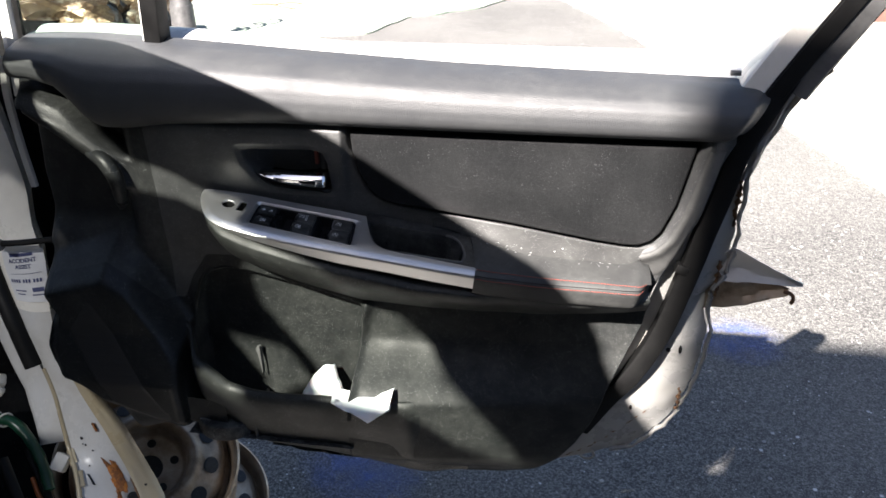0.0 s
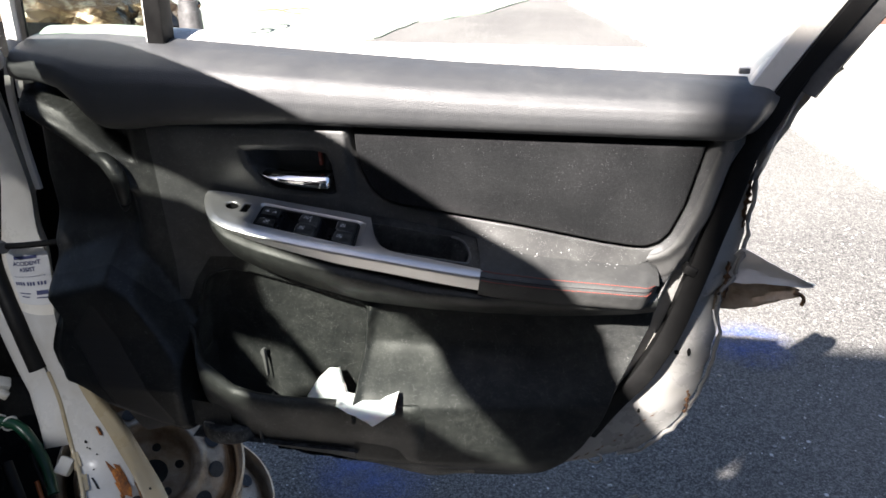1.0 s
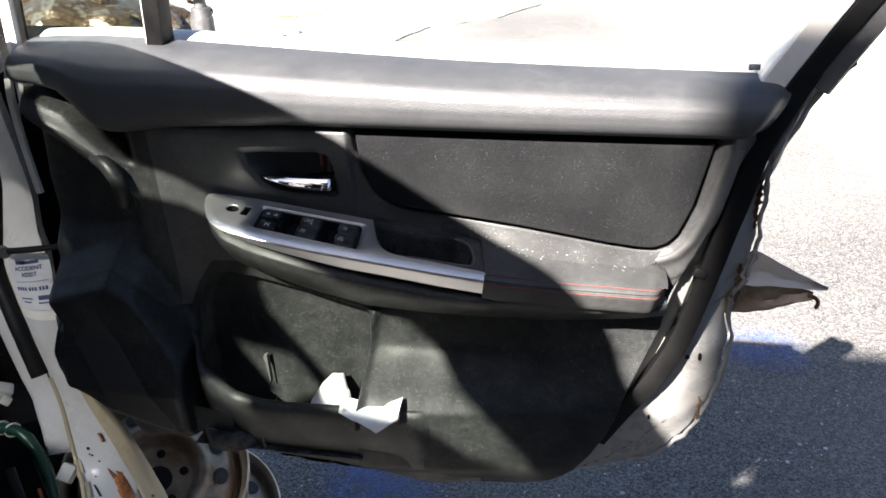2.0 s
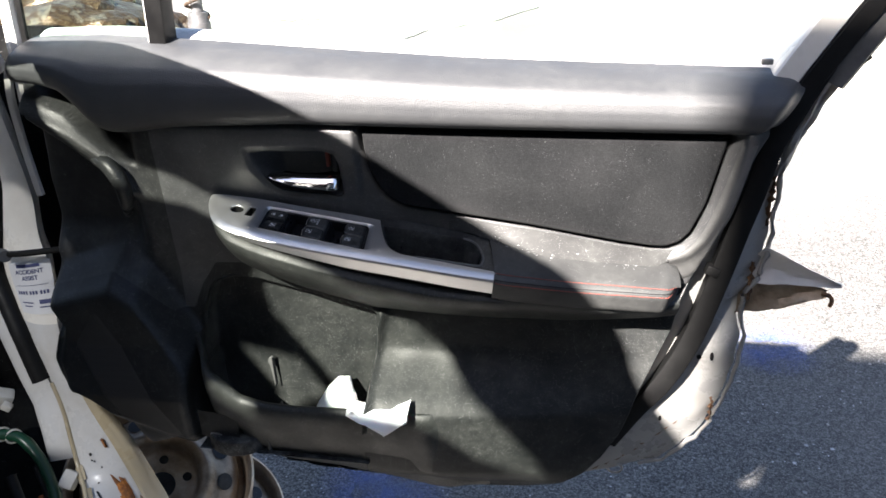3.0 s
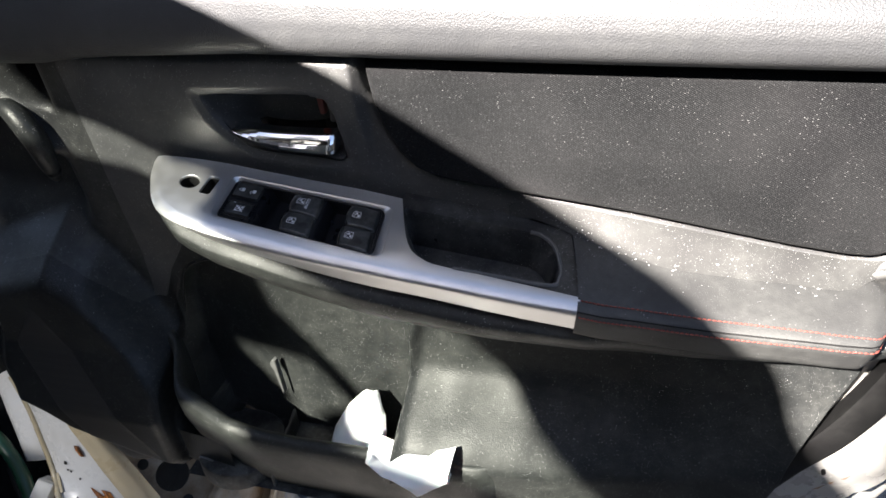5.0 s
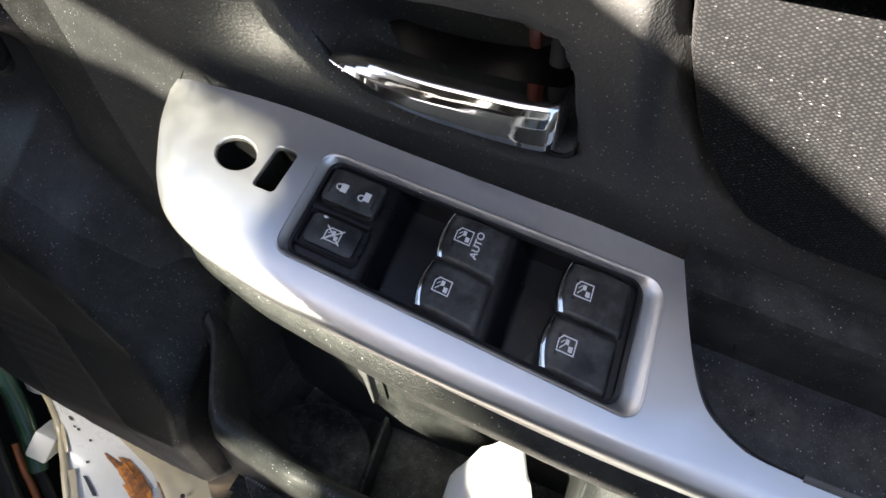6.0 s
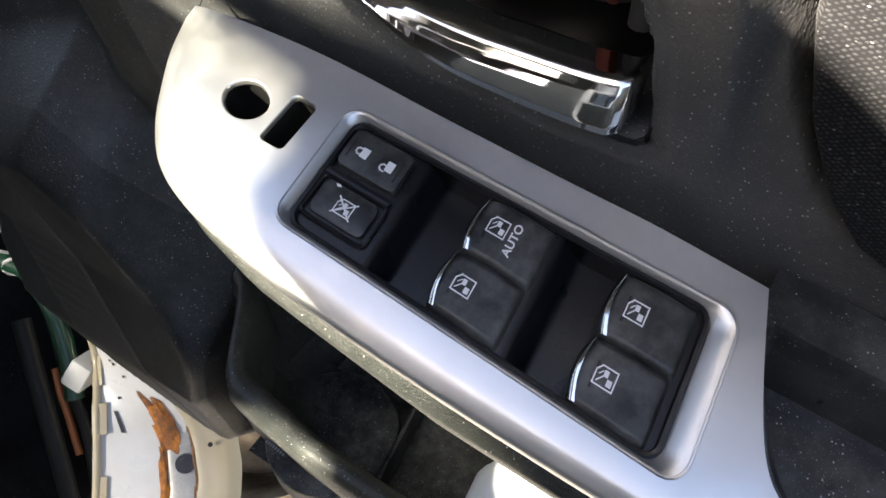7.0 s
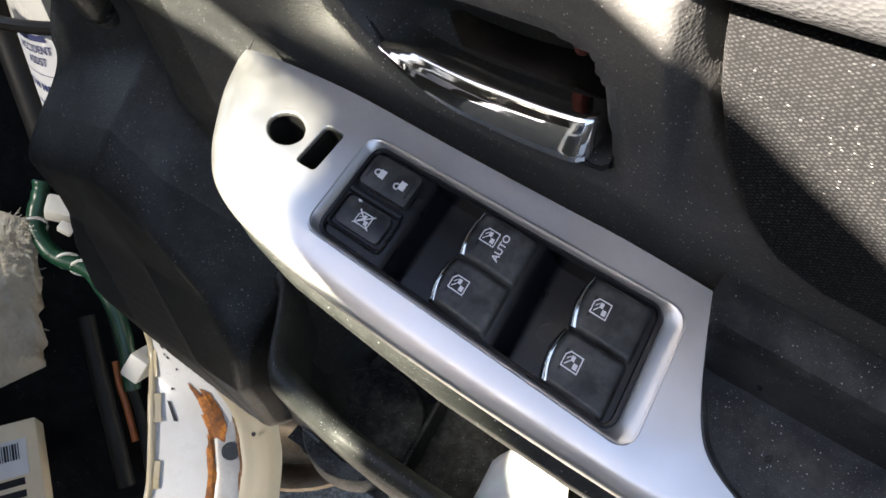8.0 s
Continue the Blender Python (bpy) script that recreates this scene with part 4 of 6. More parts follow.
legend_strip(bm, [(-0.0022, -0.0462), (0.0046, -0.0404)], 0.0005, 0.0028)
legend_strip(bm, [(0.0046, -0.0462), (-0.0022, -0.0404)], 0.0005, 0.0028)
legend_patch(bm, [(-0.0058, -0.0376), (-0.0046, -0.0372), (-0.0034, -0.0378), (-0.0048, -0.0383)], 0.0027)
part("icon", bm, "legend_white", outb, "white crossed window symbol", smooth=False)
for y0, y1 in ((-0.0358, -0.0335),):
    part("switch_rib", raised(round_rect(-0.0118, y0, 0.0128, y1, 0.0008), 0.0042, 0.0016, 0.0005), "switch_black", housing)
part("switch_frame", tube([on_arm(x, y, 0.0036) for x, y in round_rect(-0.0113, -0.0508, 0.0128, -0.0358, 0.002)], 0.0008, 6, True), "switch_black", housing)

# ---- grab tray beside the switches
TRAY = [(0.1275, -0.012), (0.133, -0.030), (0.139, -0.043), (0.146, -0.0515), (0.156, -0.0568), (0.17, -0.0588), (0.21, -0.0575), (0.246, -0.0555), (0.2515, -0.049), (0.2515, -0.039), (0.247, -0.026), (0.242, -0.017), (0.234, -0.0112), (0.224, -0.0092), (0.18, -0.0098), (0.14, -0.0105)]
tray_loop = [(p.x, p.y) for p in spline([(*p, 0) for p in TRAY], 5, True)]
TOUT = [(p.x, p.y) for p in spline([(*p, 0) for p in INNER], 4)] + [(0.268, -0.0605), (0.2655, -0.045), (0.259, -0.022), (0.253, -0.001), (0.20, 0.006), (0.124, 0.006), (0.1238, -0.002)]
bm = fill([TOUT, tray_loop], lambda x, y: on_arm(x, y, 0.0008))
deep = [(x, y) for x, y in tray_loop]
last = wall_into(bm, deep, 0.0008, 0.036, 0.004)
bm.faces.new(last)
part("grab_tray", bm, "tray_dusty", door, "deep black plastic grab tray, dusty inside", angle=60)
# grey rim paints the lit edge of the black tray
part("tray_rim", tube([on_arm(x, y, 0.0006) for x, y in tray_loop[26:66]], 0.0016, 6), "clip_grey", door, "rounded tray edge, painted paler for the light along it")

# ---- padded armrest
ARM = [(0.249, 0.000, -0.0735), (0.271, 0.001, -0.0735), (0.30, 0.001, -0.071), (0.36, -0.001, -0.068), (0.40, -0.004, -0.0655), (0.44, -0.012, -0.063), (0.462, -0.020, -0.060), (0.474, -0.028, -0.056)]


def arm_pad(u, v):
    x = 0.250 + 0.224 * u
    b = lerp_table(x, [(p[0], p[1]) for p in ARM]) + 0.016
    f = lerp_table(x, [(p[0], p[2]) for p in ARM])
    skew = 0.018 * (1 - u) ** 3
    prof = [(0.0, b + 0.02, 0.006), (0.10, b, 0.0), (0.35, b + 0.4 * (f - b), -0.0025), (0.6, b + 0.8 * (f - b), -0.001), (0.7, f + 0.004, 0.0015), (0.76, f + 0.001, 0.004), (0.82, f, 0.008), (0.92, f + 0.004, 0.030), (0.97, f + 0.009, 0.037), (1.0, f + 0.03, 0.042)]
    y = lerp_table(v, [(p[0], p[1]) for p in prof])
    d = lerp_table(v, [(p[0], p[2]) for p in prof])
    xx = x + skew * step(0.0, 0.75, v)
    end = step(0.93, 1.0, u)
    p = on_arm(xx, y + 0.02 * end * step(0.5, 0.8, v), d + 0.004 * end)
    p.z += 0.05 * (xx - 0.25) * step(0.25, 0.45, xx)
    return p


arm = part("armrest_pad", sheet(arm_pad, list(np.linspace(0, 1, 56)), list(np.linspace(0, 1, 44))), "arm_vinyl", door, "padded dark vinyl armrest, scuffed, with red stitching", angle=80)
for v0, gap in ((0.655, 0), (0.80, 1)):
    bm = bmesh.new()
    for k in range(62):
        u = 0.012 + k * 0.0157
        a, b = Vector(arm_pad(u, v0)), Vector(arm_pad(u + 0.0105, v0))
        n = Vector((0, -0.5, 0.86)) * 0.0004
        tube_into(bm, [a + n, (a + b) / 2 + n * 2.6, b + n], 0.00055, 5)
    part("stitching", bm, "red_thread", arm, "line of red thread stitches")
part("arm_seam", tube([Vector(arm_pad(u, 0.735)) for u in np.linspace(0.0, 0.97, 40)], 0.0007, 5), "rubber", arm)


# trim below the silver face and the pad: sweeps back to the door
def under_at(u, v):
    x = -0.090 + u * 0.566
    cz = lerp_table(x, [(-0.09, 0.800), (-0.075, 0.787), (-0.05, 0.772), (0.0, 0.757), (0.10, 0.733), (0.20, 0.714), (0.271, 0.708), (0.30, 0.712), (0.36, 0.708), (0.476, 0.702)])
    cy = lerp_table(x, [(-0.09, -0.010), (-0.083, -0.03), (-0.07, -0.05), (-0.05, -0.0635), (-0.022, -0.069), (0.05, -0.072), (0.17, -0.068), (0.27, -0.060), (0.40, -0.048), (0.45, -0.040), (0.476, -0.028)])
    bz = lerp_table(x, [(-0.09, 0.735), (-0.06, 0.700), (-0.02, 0.684), (0.03, 0.668), (0.11, 0.648), (0.20, 0.645), (0.35, 0.645), (0.476, 0.66)])
    t = v
    y = cy + (0.024 - cy) * (t ** 1.5) - 0.004 * math.sin(math.pi * min(1, t * 2.2)) * step(0.45, 0.0, t)
    z = cz + (bz - cz) * (1 - (1 - t) ** 1.35)
    if t == 0:
        y, z = cy + 0.010, cz + 0.004
    return (x, y, z)


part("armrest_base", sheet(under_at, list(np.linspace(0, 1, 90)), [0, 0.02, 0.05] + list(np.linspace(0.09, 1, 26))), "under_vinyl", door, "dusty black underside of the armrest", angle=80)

def ledge_at(u, v):
    x = 0.205 + 0.268 * u
    top = lerp_table(x, [(0.15, 0.790), (0.195, 0.785), (0.30, 0.772), (0.404, 0.756), (0.44, 0.752), (0.465, 0.753), (0.480, 0.760), (0.497, 0.785)])
    y0, y1 = 0.003, 0.004 - 0.030 * step(0.21, 0.33, x) * step(0.476, 0.43, x)
    z1 = arm_z(x, y1) + 0.05 * max(x - 0.25, 0) * step(0.25, 0.45, x) + 0.0015
    k = v ** 0.75
    return (x, y0 + (y1 - y0) * k, top + (z1 - top) * (1 - (1 - v) ** 1.5) - 0.006 * step(0.08, 0.0, u))


part("trim_ledge", sheet(ledge_at, list(np.linspace(0, 1, 50)), list(np.linspace(0, 1, 12))), "ledge_dust", door, "dusty sunlit ledge of trim behind the armrest", angle=80)
rnd = random.Random(4)
bm = bmesh.new()
for k in range(34):
    u, v = rnd.uniform(0.20, 0.85), min(1.0, abs(rnd.gauss(0.72, 0.22)))
    s = rnd.uniform(0.0003, 0.0007)
    bmesh.ops.create_icosphere(bm, subdivisions=1, radius=s, matrix=Matrix.Translation(Vector(ledge_at(u, v)) + Vector((0, -0.0004, 0.0006))) @ Matrix.Diagonal((rnd.uniform(1, 2.2), 1, 0.6, 1)))
tagged(part("grit", bm, "label_grey", door), "pale crumbs of dirt on the ledge", kind="stuff")

# ---- inner release handle
part("handle_cup", sheet(lambda u, v: (-0.034 + 0.108 * u, 0.030 + 0.020 * math.sin(math.pi * u) * math.sin(math.pi * v), 0.812 + 0.048 * v), list(np.linspace(0, 1, 16)), list(np.linspace(0, 1, 10))), "gloss_black", door, "glossy black recess behind the handle")


cup_edge = [(p.x, p.z) for p in spline([(x, 0, z) for x, z in CUP], 5, True)]
part("cup_rim", tube([(x, 0.0070, z) for x, z in cup_edge], 0.0011, 6, True), "trim_lower", door, "rounded edge of the handle recess", angle=80)


def lever(u, v):
    x = -0.0165 + 0.0865 * u
    top = 0.8285 - 0.0010 * u
    hgt = lerp_table(u, [(0, 0.0012), (0.1, 0.0052), (0.25, 0.0092), (0.45, 0.0114), (0.7, 0.0132), (1, 0.0148)])
    bow = 0.006 - 0.007 * math.sin(math.pi * min(1, u * 0.9 + 0.05)) - 0.003 * step(0.55, 1.0, u)
    prof = [(0, 0.018, 0.0), (0.12, 0.012, 0.0), (0.2, 0.0085, -0.02), (0.27, 0.0070, -0.08), (0.45, 0.0046, -0.3), (0.6, 0.0028, -0.5), (0.8, 0.0008, -0.8), (0.92, 0.0004, -0.96), (1.0, 0.012, -1.0)]
    y = bow - 0.006 + lerp_table(v, [(p[0], p[1]) for p in prof])
    z = top + hgt * lerp_table(v, [(p[0], min(p[2], 0.0)) for p in prof]) 
    y += 0.0022 * step(0.955, 1.0, u) ** 2
    if u > 1.0:
        x, y, z = x - 0.0865 * (u - 1.0) + 0.0006, y + 0.012, z * 0.9 + 0.1 * (top - 0.007)
    return (x, y, z)


handle = part("door_handle", sheet(lever, list(np.linspace(0, 0.95, 38)) + [0.965, 0.98, 0.99, 1.0, 1.01], list(np.linspace(0, 1, 26))), "chrome", door, "chrome inner door release lever", angle=60)
part("pivot_cap", box((0.0050, 0.008, 0.030), pose(0.0540, 0.024, 0.849, 6, 0, 0), 0.002), "red_plastic", handle, "red plastic lock flag")
part("pivot_post", tube([(0.0622, 0.026, 0.828), (0.0632, 0.028, 0.862)], 0.0040, 12), "clip_grey", handle)

# ---- window surround
part("window_divider", box((0.023, 0.030, 0.60), pose(-0.1385, 0.046, 1.265, 0, 2, 0), 0.003), "rubber", door, "black window divider bar")
part("divider_trim", box((0.005, 0.026, 0.60), pose(-0.1515, 0.050, 1.265, 0, 2, 0), 0.0015), "white_paint", door)
part("quarter_glass", box((0.185, 0.004, 0.56), pose(-0.246, 0.062, 1.255, 0, 2, 0)), "clear_glass", door, "small fixed quarter window pane", smooth=False)
part("front_post", tube([(-0.360, 0.055, 0.90), (-0.352, 0.055, 1.10), (-0.336, 0.05, 1.4)], 0.0105, 8), "white_paint", door, "white front edge of the window frame")
part("door_edge", ribbon([(-0.363, 0.040, 0.955), (-0.370, 0.038, 0.910), (-0.367, 0.036, 0.845), (-0.361, 0.036, 0.776)], 0.009, 0.006, (1, 0, 0.1)), "white_paint", door, "white painted front edge of the door", angle=30)
part("post_seal", tube([(-0.345, 0.058, 0.975), (-0.338, 0.058, 1.1), (-0.323, 0.053, 1.4)], 0.005, 6), "rubber", door)
part("belt_strip", sheet(lambda u, v: (u, 0.062 + 0.055 * v, lerp_table(u, PAD_TOP) - 0.002 + 0.010 * math.sin(math.pi * v)), list(np.linspace(-0.33, 0.575, 30)), list(np.linspace(0, 1, 7))), "white_paint", door, "white outer sill of the window")
part("glass_slot", box((0.90, 0.016, 0.012), pose(0.118, 0.052, 0.949, 0, 1.4, 0), 0.002), "rubber", door)
part("sill_pin", box((0.012, 0.006, 0.006), pose(0.548, 0.04, 0.962, 0, 0, 0), 0.001), "grey_metal", door)

FRAME = [(0.553, 0.045, 0.922), (0.575, 0.046, 0.960), (0.600, 0.046, 1.002), (0.622, 0.046, 1.038), (0.645, 0.045, 1.075)]


part("window_frame", ribbon(FRAME, 0.027, 0.04, (1, 0, -0.5)), "lit_paint", door, "white rear window frame", angle=30)
part("frame_seal", ribbon([(x + 0.0215, y - 0.006, z - 0.011) for x, y, z in FRAME], 0.022, 0.03, (1, 0, -0.5)), "rubber", door, "black seal along the window frame", angle=30)
# dark grey colour stands in for shade on the outer frame
part("frame_outer", ribbon([(x + 0.0405, y + 0.006, z - 0.020) for x, y, z in FRAME[1:]], 0.024, 0.04, (1, 0, -0.5)), "dull_metal", door, "outer door frame, greyed for the shade on it", angle=30)
part("frame_edge", ribbon([(x + 0.0525, y + 0.010, z - 0.026) for x, y, z in FRAME[1:]], 0.004, 0.03, (1, 0, -0.5)), "rubber", door, angle=30)

# ---- steel shell behind the trim, crumpled along its rear edge
SHELL_IN = [(0.34, 0.372), (0.36, 0.385), (0.385, 0.41), (0.415, 0.46), (0.442, 0.53), (0.468, 0.61), (0.495, 0.70), (0.52, 0.78), (0.545, 0.86), (0.568, 0.93)]
SHELL_OUT = [(0.375, 0.383), (0.430, 0.390), (0.481, 0.404), (0.519, 0.447), (0.546, 0.495), (0.556, 0.540), (0.565, 0.611), (0.556, 0.672), (0.571, 0.695), (0.577, 0.725), (0.577, 0.769), (0.578, 0.806), (0.583, 0.842), (0.594, 0.888), (0.606, 0.925)]


def shell_at(u, v):
    a = Vector((np.interp(u, np.linspace(0, 1, len(SHELL_IN)), [p[0] for p in SHELL_IN]), 0, np.interp(u, np.linspace(0, 1, len(SHELL_IN)), [p[1] for p in SHELL_IN])))
    b = Vector((np.interp(u, np.linspace(0, 1, len(SHELL_OUT)), [p[0] for p in SHELL_OUT]), 0, np.interp(u, np.linspace(0, 1, len(SHELL_OUT)), [p[1] for p in SHELL_OUT])))
    p = a.lerp(b, v)
    jag = 0.006 * noise.noise((p.x * 30, p.z * 38, 2.0)) * step(0.6, 1.0, v)
    y = 0.034 + 0.028 * v + (0.017 * noise.noise((p.x * 16, p.z * 13, 5.0)) + 0.005 * noise.noise((p.x * 42, p.z * 36, 1.0))) * v
    return (p.x + jag, y, p.z + jag)


# shell wears the greyed copy, which stands for weaker light on white steel
shell = part("door_shell", sheet(shell_at, list(np.linspace(0, 1, 90)), list(np.linspace(0, 1, 18)), back=(0.006, 0.028, 0)), "dimmed_paint", door, "white steel door shell in a dimmed tone, creased and rusting at its torn edge", angle=35)
# hem fold with rust
hem = [Vector(shell_at(u, 1.0)) + Vector((0.004, -0.004, 0)) for u in np.linspace(0.1, 0.92, 60)]
part("hem_fold", tube([p + Vector((0.004 * noise.noise(p * 60), 0.004 * noise.noise(p * 45 + Vector((3, 0, 0))), 0)) for p in hem], lambda t: 0.003 + 0.002 * noise.noise((t * 25, 0, 0)), 7), "dimmed_paint", shell, "folded cream-coloured seam with rust", angle=80)
for k, (u, s) in enumerate(((0.30, 0.02), (0.57, 0.026), (0.75, 0.024), (0.80, 0.018))):
    c = Vector(shell_at(u, 0.97)) + Vector((0.0, -0.009, 0))
    bm = sheet(lambda a, b: c + Vector((0.0045 * a * (0.5 + 1.1 * noise.noise((b * 4, k, 0))) + 0.004 * noise.noise((b * 3, 2, k)), 0.002 + 0.004 * abs(a) + 0.002 * noise.noise((a * 2, b * 2, k)), s * b)), list(np.linspace(-1, 1, 7)), list(np.linspace(-1, 1, 17)))
    part("rust_patch", bm, "rust_brown", shell)
# torn flap of outer skin
FLAP_TOP = [(0.580, 0.056, 0.738), (0.605, 0.052, 0.728), (0.63, 0.049, 0.715), (0.65, 0.047, 0.706), (0.672, 0.046, 0.697)]
FLAP_LOW = [(0.552, 0.060, 0.688), (0.585, 0.055, 0.690), (0.61, 0.052, 0.692), (0.64, 0.048, 0.693), (0.670, 0.046, 0.694)]


def between(A, B, y_sag=0.0, wob=0.0, seed=0.0):
    def at(u, v):
        p = Vector([np.interp(u, np.linspace(0, 1, len(A)), [q[k] for q in A]) for k in range(3)])
        q = Vector([np.interp(u, np.linspace(0, 1, len(B)), [r[k] for r in B]) for k in range(3)])
        r = p.lerp(q, v)
        r.y += y_sag * math.sin(math.pi * v) + wob * noise.noise((u * 5, v * 4, seed))
        return r
    return at


flap = part("torn_flap", sheet(between(FLAP_TOP, FLAP_LOW, 0.008, 0.004), list(np.linspace(0, 1, 26)), list(np.linspace(0, 1, 10)), back=(0, 0.002, 0)), "white_paint", door, "torn spike of white outer skin, bent outward", angle=40)
# brown-grey wheel colour borrowed to paint the underside's shade
part("flap_fold", sheet(between([(p[0] - 0.004, p[1] + 0.006, p[2] - 0.001) for p in FLAP_LOW[:4]] + [(0.656, 0.048, 0.688)], [(0.556, 0.066, 0.642), (0.585, 0.062, 0.648), (0.61, 0.057, 0.657), (0.634, 0.052, 0.670), (0.655, 0.048, 0.679)], 0.006, 0.006, 4.0), list(np.linspace(0, 1, 22)), list(np.linspace(0, 1, 8)), back=(0, 0.002, 0)),
     "wheel_steel", flap, "crumpled underside of the torn skin, coloured darker for shade", angle=40)
part("bent_wire", tube(spline([(0.648, 0.046, 0.686), (0.657, 0.045, 0.683), (0.661, 0.046, 0.676), (0.660, 0.048, 0.668)], 6), 0.0026, 6), "rust_brown", flap)
# strips of skin near the latch
part("torn_strip", sheet(between([(0.604, 0.040, 0.958), (0.594, 0.040, 0.915), (0.581, 0.042, 0.870), (0.574, 0.046, 0.832)], [(0.640, 0.050, 0.956), (0.617, 0.050, 0.917), (0.599, 0.052, 0.876), (0.586, 0.054, 0.834)], -0.006, 0.007, 7.0), list(np.linspace(0, 1, 34)), list(np.linspace(0, 1, 9)), back=(0, 0.002, 0)), "grey_metal", door, "ragged strip of bent bare metal", angle=40)
part("torn_strip", sheet(between([(0.630, 0.048, 0.948), (0.641, 0.046, 0.962), (0.652, 0.044, 0.968)], [(0.634, 0.050, 0.942), (0.644, 0.048, 0.955), (0.653, 0.044, 0.966)], 0.003, 0.002, 9.0), list(np.linspace(0, 1, 12)), list(np.linspace(0, 1, 4)), back=(0, 0.0015, 0)), "dull_metal", door, "curled sliver of metal", angle=40)
# weather seal down the rear edge
SEAL = [(0.600, 0.036, 0.962), (0.589, 0.034, 0.940), (0.575, 0.030, 0.912), (0.559, 0.028, 0.877), (0.546, 0.026, 0.820), (0.536, 0.026, 0.776), (0.523, 0.026, 0.706), (0.501, 0.028, 0.622), (0.472, 0.030, 0.555), (0.442, 0.032, 0.510), (0.408, 0.034, 0.452)]
part("weather_seal", ribbon([(x + 0.004 * step(0.72, 0.80, z), y, z) for x, y, z in SEAL], 0.025, 0.018, (1, 0, -0.35)), "rubber", door, "black rubber weather seal hanging along the edge", angle=50)
# dark block added to hide the pale gap at the pad's end
part("pad_end_filler", box((0.034, 0.024, 0.040), pose(0.557, 0.036, 0.880, 0, 12, 0), 0.006), "rubber", door, "dark filler added to close the gap under the pad's end")
part("edge_clip", box((0.016, 0.014, 0.012), pose(0.515, 0.020, 0.722, 0, 20, 0), 0.002), "rubber", door, "black trim clip")
for u, v, r, tall in ((0.44, 0.62, 0.003, 1.0), (0.43, 0.74, 0.0022, 2.6), (0.33, 0.45, 0.002, 1.6)):
    p = Vector(shell_at(u, v))
    bm = bmesh.new()
    bmesh.ops.create_cone(bm, cap_ends=True, segments=14, radius1=r, radius2=r, depth=0.004, matrix=Matrix.Translation(p) @ pose(0, -0.0005, 0, 90, 0, 0) @ Matrix.Diagonal((1, tall, 1, 1)))
    part("drain_hole", bm, "rubber", shell, smooth=False)
boss = Vector(shell_at(0.115, 0.62)) + Vector((0, -0.002, 0))
part("pressed_boss", tube([boss + Vector((0.010 * math.cos(a), 0, 0.008 * math.sin(a))) for a in np.linspace(0, math.tau, 25)[:-1]], 0.0018, 6, True), "dimmed_paint", shell, "pressed ring in the steel", angle=80)
rnd = random.Random(21)
for k in range(9):
    p = Vector(shell_at(0.16 + 0.017 * k, 0.24 + 0.05 * k + rnd.uniform(-0.04, 0.04))) + Vector((0, -0.0025, 0))
    s1, tilt = rnd.uniform(0.003, 0.007), rnd.uniform(0.4, 1.0)
    bm = sheet(lambda a, b: p + Vector((s1 * a, 0.0012 * abs(a), s1 * tilt * a + 0.0012 * b * (1 - abs(a)))), list(np.linspace(-1, 1, 7)), [-1, 0, 1])
    part("rust_patch", bm, "rust_brown", shell)
part("outer_skin", sheet(lambda u, v: (-0.36 + (0.76 + 0.16 * math.sin(0.5 * math.pi * v)) * u, 0.115 + 0.03 * math.sin(math.pi * v), 0.37 + 0.60 * v + 0.02 * u * (1 - v)), list(np.linspace(0.06, 1, 12)), list(np.linspace(0, 1, 10)), back=(0, 0.002, 0)), "white_paint", door, "white outer door skin", angle=80)

# ---- crumpled tissue on the pocket's lip
bm = sheet(between([(0.016, -0.004, 0.500), (0.030, 0.008, 0.522), (0.044, 0.012, 0.536), (0.057, 0.012, 0.538), (0.067, -0.002, 0.522), (0.080, -0.030, 0.528)], [(0.018, -0.044, 0.470), (0.034, -0.046, 0.470), (0.05, -0.046, 0.474), (0.062, -0.046, 0.484), (0.074, -0.046, 0.500), (0.088, -0.048, 0.520)], -0.010, 0.006, 1.0), list(np.linspace(0, 1, 26)), list(np.linspace(0, 1, 16)), back=(0.001, 0.008, -0.004))
me = bpy.data.meshes.new("tmp")
b2 = sheet(between([(0.072, -0.040, 0.530), (0.098, -0.050, 0.535), (0.134, -0.058, 0.537), (0.160, -0.060, 0.553)], [(0.082, -0.072, 0.536), (0.108, -0.080, 0.528), (0.130, -0.082, 0.517), (0.159, -0.078, 0.536)], -0.010, 0.004, 2.0), list(np.linspace(0, 1, 22)), list(np.linspace(0, 1, 12)), back=(0.0, 0.010, 0))
b2.to_mesh(me)
b2.free()
bm.from_mesh(me)
bpy.data.meshes.remove(me)
solo("crumpled_tissue", bm, "tissue", "crumpled white tissue tucked over the door pocket lip", "tissue", angle=80)

# ---------------------------------------------------------------- the car that the door hangs on
car = thing("wrecked_car", "stripped white car body with rusty sill and open doorway", "car body", (-0.35, -0.05, 0.3))
LEFT = [(-0.475, 0.085, 0.98), (-0.433, 0.06, 0.789), (-0.446, 0.05, 0.713), (-0.454, 0.04, 0.658), (-0.407, 0.0, 0.574), (-0.369, -0.02, 0.472), (-0.349, -0.046, 0.385), (-0.312, -0.090, 0.370), (-0.279, -0.148, 0.319), (-0.249, -0.268, 0.269)]
RIGHT = [(-0.428, 0.085, 0.95), (-0.378, 0.06, 0.766), (-0.374, 0.05, 0.709), (-0.355, 0.04, 0.678), (-0.345, 0.002, 0.570), (-0.315, -0.018, 0.488), (-0.266, -0.030, 0.425), (-0.236, -0.027, 0.330), (-0.203, -0.058, 0.314), (-0.150, -0.150, 0.275)]


